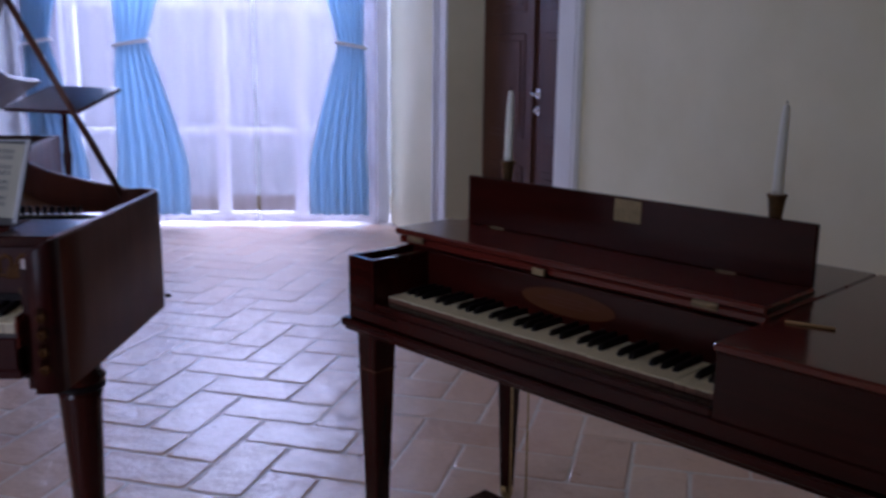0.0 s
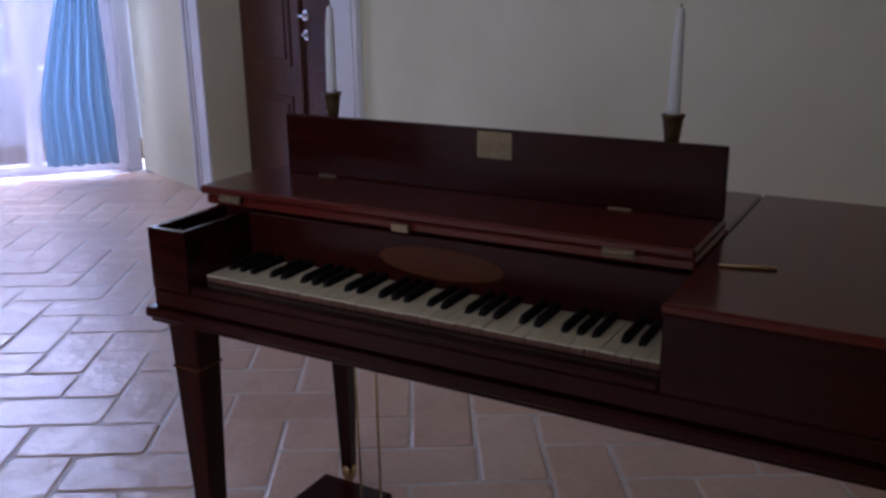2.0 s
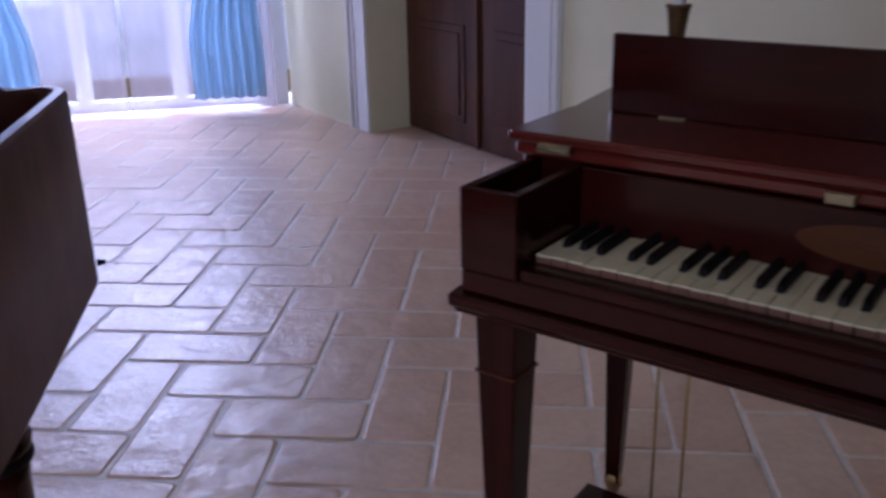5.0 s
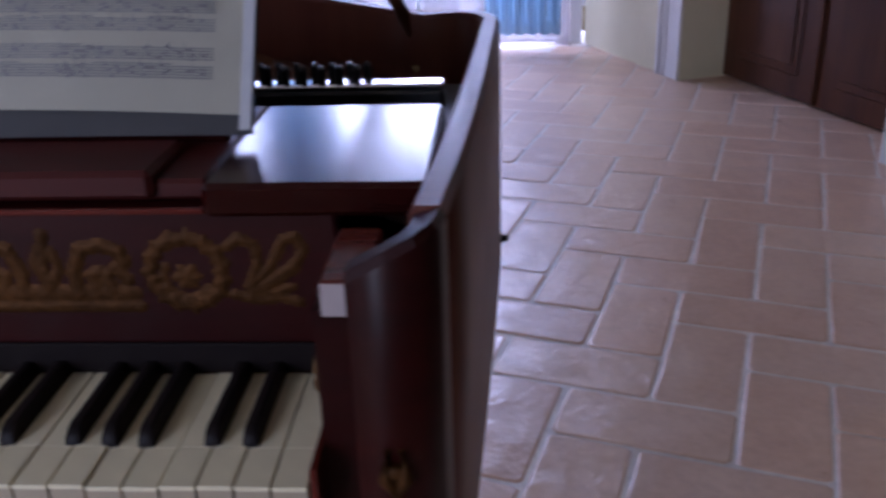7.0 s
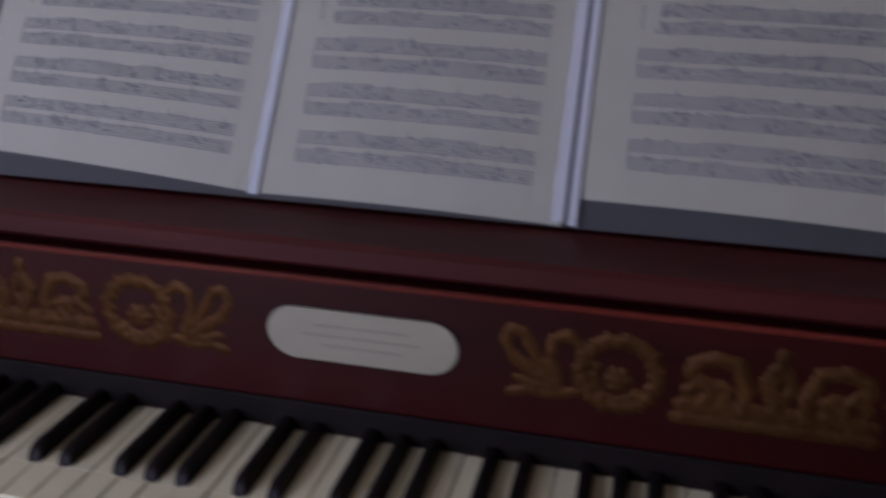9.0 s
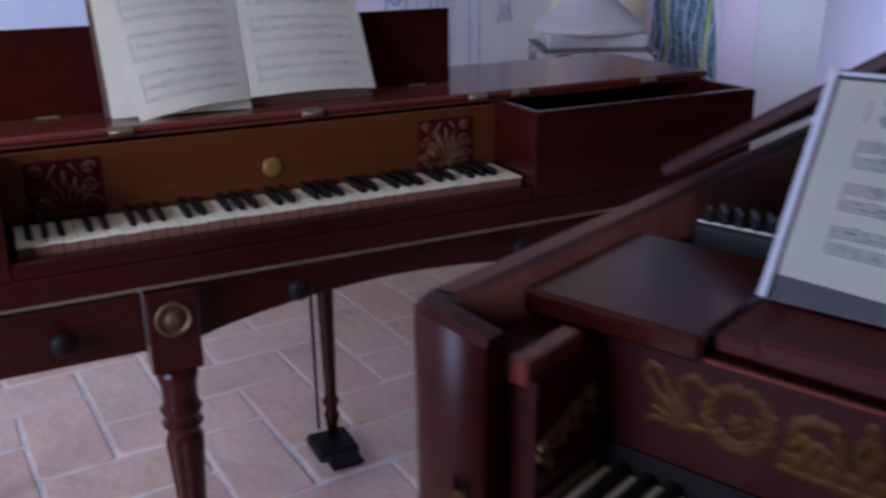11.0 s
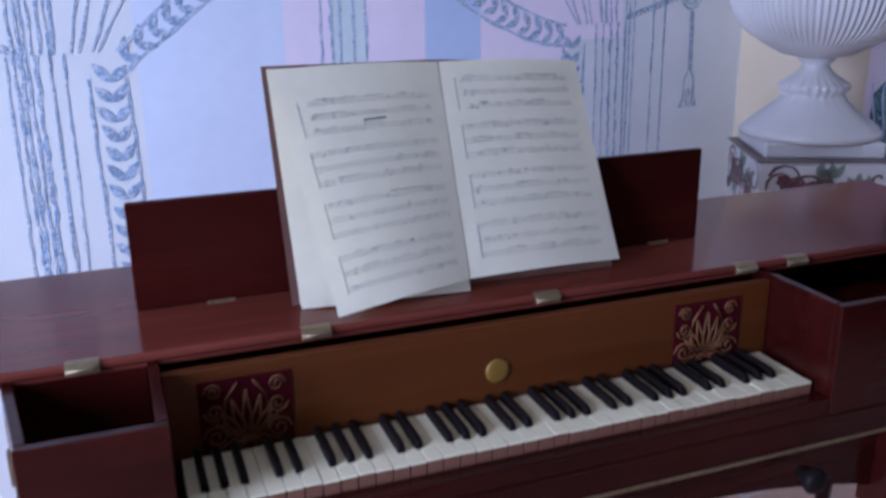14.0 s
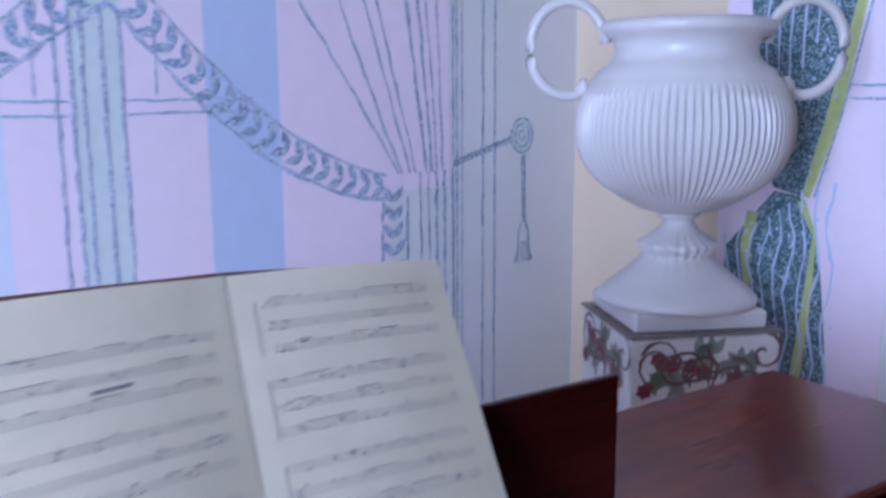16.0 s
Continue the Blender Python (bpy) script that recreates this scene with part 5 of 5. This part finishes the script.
        part("castor", join(moved(lathe([(0.016, 0.022), (0.023, 0.03), (0.022, 0.04)], 14), Matrix.Translation((x, y, 0))), moved(lathe([(0.006, -0.009), (0.016, -0.007), (0.016, 0.007), (0.006, 0.009)], 14), Matrix.Translation((x, y, 0.0165)) @ pose(0, 0, 0, 90))), brass, leg)
    return t


def sheet_music():
    """A card folder with three photocopied pages on the fortepiano's desk."""
    tilt = Matrix.Translation((0, 0.178, 0.9088)) @ pose(0, 0, 0, -33)
    rng = random.Random(11)

    def P(x, z, out):
        return tilt @ Vector((x, -out, z))
    for name, x0, x1, z0 in (("folder", -0.40, 0.134, 0.0), ("folder", 0.138, 0.425, 0.0)):
        t = thing("music_folder", pose(0, 0, 0), "grey card folder holding photocopied sheet music on desk", "sheet music", "music on the fortepiano desk")
        fold, _ = page(t, (P(x0, z0, 0.002), P(x1, z0, 0.002), P(x1, 0.203, 0.002), P(x0, 0.208, 0.002)), 0.002, folder_grey, "card")
        if x0 < 0:
            spans = ((-0.392, -0.114, 0.022, 0.004), (-0.112, 0.131, 0.004, 0.0))
        else:
            spans = ((0.145, 0.422, 0.022, 0.014),)
        for a, b, zl, zr in spans:
            pg, at = page(t, (P(a, zl, 0.006), P(b, zr, 0.006), P(b, 0.193, 0.006), P(a, 0.197, 0.006)), 0.006, paper_cool)
            staves(pg, at, 4, 0.11, 0.90, 0.10, 0.94, ink_pale, rng, 0.0032, 56)
            part("margin", box(-0.0045, 0.0045, -0.0006, 0.0006, 0.002, 0.200, 0.0004), sleeve, pg, "clear sleeve edge").matrix_basis = Matrix.Translation((b - 0.002, 0, 0)) @ tilt @ Matrix.Translation((0, -0.0085, 0))
        part("margin", box(-0.0035, 0.0035, -0.0006, 0.0006, 0.0, 0.207, 0.0004), sleeve, t, "clear sleeve edge").matrix_basis = Matrix.Translation((x0 + 0.002, 0, 0)) @ tilt @ Matrix.Translation((0, -0.0085, 0))
        part("top_edge", box(x0, x1, -0.0006, 0.0006, 0.2012, 0.2050, 0.0004), sleeve, t, "clear sleeve edge").matrix_basis = tilt @ Matrix.Translation((0, -0.0050, 0))


fortepiano()
sheet_music()


def music_stand():
    t = thing("music_stand", pose(-0.62, 3.35, 0, 0, 0, -25), "dark wooden music stand with a sloping desk", "music stand")
    part("desk", moved(box(-0.26, 0.26, -0.18, 0.18, 0.0, 0.022, 0.004), Matrix.Translation((0, 0, 1.0)) @ pose(0, 0, 0, 18)), mahogany, t)
    part("post", lathe([(0.026, 0.10), (0.030, 0.14), (0.018, 0.2), (0.020, 0.6), (0.026, 0.7), (0.018, 0.75), (0.018, 0.985)], 16), mahogany_up, t)
    for k in range(3):
        a = 2 * math.pi * k / 3 + 0.4
        part("foot", tube([(0.015 * math.cos(a), 0.015 * math.sin(a), 0.14), (0.14 * math.cos(a), 0.14 * math.sin(a), 0.09), (0.24 * math.cos(a), 0.24 * math.sin(a), 0.016)], 0.015, 8), mahogany, t)


music_stand()

# ---------- the urn on its pedestal ----------
PM = pose(-1.755, 1.82, 0, 0, 0, 43)


def pedestal():
    t = thing("pedestal", PM, "square white ceramic pedestal painted with maroon flowers", "pedestal")
    part("body", join(box(0.0, 0.35, 0.0, 0.33, 0.10, 0.845, 0.006)), glaze_white, t)
    part("base", box(-0.02, 0.37, -0.02, 0.35, 0.0, 0.0995, 0.008), glaze_white, t)
    part("cornice", box(-0.004, 0.354, -0.004, 0.334, 0.8455, 0.852, 0.002), plain("dark_rim", (0.20, 0.16, 0.15), 0.5), t)
    part("plinth", box(0.018, 0.325, 0.018, 0.312, 0.8525, 0.893, 0.005), glaze_white, t, "plain grey-white plinth")
    rng = random.Random(3)

    def flowers(name, m, w, z0, z1):
        for mat, kind in ((maroon, 0), (moss, 1), (brown_line, 2)):
            bm = bmesh.new()
            for k in range(7 if kind == 0 else 11):
                cx, cz = w * (0.10 + 0.80 * ((k * 0.37 + 0.2 * kind) % 1)), z0 + (z1 - z0) * (0.2 + 0.6 * ((k * 0.61 + 0.3 * kind) % 1))
                if kind == 0:
                    for a in range(6):
                        leaf(bm, (cx, cz), a * 1.05 + 0.3, 0.021, 0.018, -0.0015)
                elif kind == 1:
                    for a in range(3):
                        leaf(bm, (cx, cz), a * 0.8 + k, 0.045, 0.022, -0.0012)
                else:
                    ribbon([(cx + (0.004 + 0.0035 * i) * math.cos(0.55 * i + k), cz + (0.004 + 0.0035 * i) * math.sin(0.55 * i + k)) for i in range(14)], 0.007, -0.0018, 0, rng, bm)
            o = tagged(part("flower_painting", bm, mat, t), "", "", "", "stuff")
            o.matrix_basis = m
    for z0, z1 in ((0.70, 0.84), (0.45, 0.66), (0.12, 0.32)):
        flowers("front", Matrix.Identity(4), 0.35, z0, z1)
        flowers("left", pose(0, 0.33, 0, 0, 0, -90), 0.33, z0, z1)
    bm = bmesh.new()
    for k in range(6):
        ribbon([(-0.015 + 0.065 * k + 0.01 * i, 0.02 + 0.055 * abs(math.sin(0.5 * i + k))) for i in range(7)], 0.007, -0.0215, 0, rng, bm)
    part("scroll_painting", bm, brown_line, t)


def urn():
    c = PM @ Vector((0.172, 0.165, 0.893))
    t = thing("urn", Matrix.Translation(c) @ pose(0, 0, 0, 0, 0, 30), "large white reeded ceramic urn with two ring handles", "urn")
    part("foot", lathe([(0.180, 0), (0.183, 0.012), (0.172, 0.026), (0.150, 0.044), (0.120, 0.068), (0.092, 0.092), (0.082, 0.106), (0.080, 0.112), (0.090, 0.122), (0.094, 0.132), (0.090, 0.138), (0.070, 0.150), (0.048, 0.166), (0.036, 0.180), (0.034, 0.190), (0.046, 0.198), (0.050, 0.206)], 144, 24, 0.05, 0.10, 0.152), glaze_white, t, "fluted spreading foot")
    prof = [(0.05, 0.2062), (0.09, 0.215), (0.13, 0.235)]
    for i in range(15):
        a = math.radians(-58 + 100 * i / 14)
        prof.append((0.245 * math.cos(a) ** 0.72, 0.40 + 0.175 * math.sin(a)))
    prof += [(0.196, 0.525), (0.172, 0.540), (0.160, 0.556), (0.157, 0.575), (0.163, 0.592), (0.184, 0.604), (0.194, 0.614), (0.190, 0.628), (0.172, 0.636), (0.155, 0.636), (0.150, 0.58)]
    part("bowl", lathe(prof, 516, 86, 0.055, 0.262, 0.478), glaze_white, t, "finely reeded round bowl")
    for s in (-1, 1):
        pts = [(s * (0.262 + 0.085 * math.cos(a)), 0, 0.575 + 0.105 * math.sin(a)) for a in [math.radians(-118 + 292 * i / 22) for i in range(23)]]
        part("handle", tube(pts, 0.0125, 12), glaze_white, t, "round ring handle")
        part("handle_mask", moved(lathe([(0.024, 0), (0.026, 0.01), (0.014, 0.022), (0.004, 0.026)], 14), Matrix.Translation((s * 0.218, 0, 0.487)) @ pose(0, 0, 0, 0, s * 90)), glaze_white, t)


pedestal()
urn()

# ---------- the tiled floor ----------
def tiled_floor():
    fl = structure("floor", box(-4.6, 5.2, -4.4, 5.5, -0.15, -0.0026, 0), mortar, None, "worn terracotta floor tiles laid in herringbone", "floor")
    W = 0.183
    e1, e2 = Vector((0.300, 0.954, 0)), Vector((0.954, -0.300, 0))
    org = e1 * 1.254 + e2 * 0.35
    rng = random.Random(5)
    shapes = []
    for k in range(5):
        bm = bmesh.new()
        g = 0.004
        lx, ly = 2 * W - 2 * g, W - 2 * g
        pts = []
        for (cx, cy) in ((-lx / 2, -ly / 2), (lx / 2, -ly / 2), (lx / 2, ly / 2), (-lx / 2, ly / 2)):
            for (dx, dy) in (((0.010, 0), (0, 0.010)) if cx * cy < 0 else ((0, 0.010), (0.010, 0))):
                pts.append((cx - math.copysign(dx, cx) + rng.uniform(-0.002, 0.002), cy - math.copysign(dy, cy) + rng.uniform(-0.002, 0.002)))
        low = [bm.verts.new((x, y, -0.010)) for x, y in pts]
        mid = [bm.verts.new((x, y, -0.0040)) for x, y in pts]
        shoulder = [bm.verts.new((x * (1 - 0.004 / lx), y * (1 - 0.004 / ly), -0.0012 + rng.uniform(-0.0005, 0.0003))) for x, y in pts]
        top = [bm.verts.new((x * (1 - 0.014 / lx), y * (1 - 0.014 / ly), rng.uniform(-0.0003, 0.0003))) for x, y in pts]
        n = len(pts)
        for a, b in ((low, mid), (mid, shoulder), (shoulder, top)):
            for i in range(n):
                f = bm.faces.new((a[i], a[(i + 1) % n], b[(i + 1) % n], b[i]))
                f.smooth = b is not mid
        bm.faces.new(top)
        me = bpy.data.meshes.new("tile")
        bm.to_mesh(me)
        bm.free()
        me.materials.append(cotto)
        shapes.append(me)
    places = []
    R = Matrix(((e2.x, e1.x, 0, 0), (e2.y, e1.y, 0, 0), (0, 0, 1, 0), (0, 0, 0, 1)))
    for i in range(-34, 34):
        for j in range(-34, 34):
            c = (i + j) % 4
            if c == 0:
                p, turn = org + e2 * ((i + 1) * W) + e1 * ((j + 0.5) * W), 0
            elif c == 3:
                p, turn = org + e2 * ((i + 0.5) * W) + e1 * (j * W), 90
            else:
                continue
            if not (-4.2 < p.x < 4.4 and -4.0 < p.y < 5.0):
                continue
            places.append((p, turn))
    centre = Vector((1.1, 1.7, 0))
    places.sort(key=lambda q: (q[0] - centre).length)
    verts, faces, soft_faces = [], [], []
    for n, (p, turn) in enumerate(places):
        tilt = pose(0, 0, rng.uniform(-0.0006, 0.0010), rng.uniform(-0.45, 0.45), rng.uniform(-0.22, 0.22), turn + rng.uniform(-0.7, 0.7))
        m = Matrix.Translation(p) @ R @ tilt
        me = shapes[rng.randrange(5)]
        if n < 300:
            ob = new("tile", me)
            ob.parent = fl
            ob.matrix_world = m
        else:
            base = len(verts)
            verts.extend((m @ v.co)[:] for v in me.vertices)
            faces.extend(tuple(base + k for k in f.vertices) for f in me.polygons)
            soft_faces.extend(f.use_smooth for f in me.polygons)
    me = bpy.data.meshes.new("floor_tiles")
    me.from_pydata(verts, [], faces)
    me.polygons.foreach_set("use_smooth", soft_faces)
    me.materials.append(cotto)
    ob = new("floor_tiles", me)
    ob.parent = fl
    tagged(ob, "", "", "", "stuff")


tiled_floor()
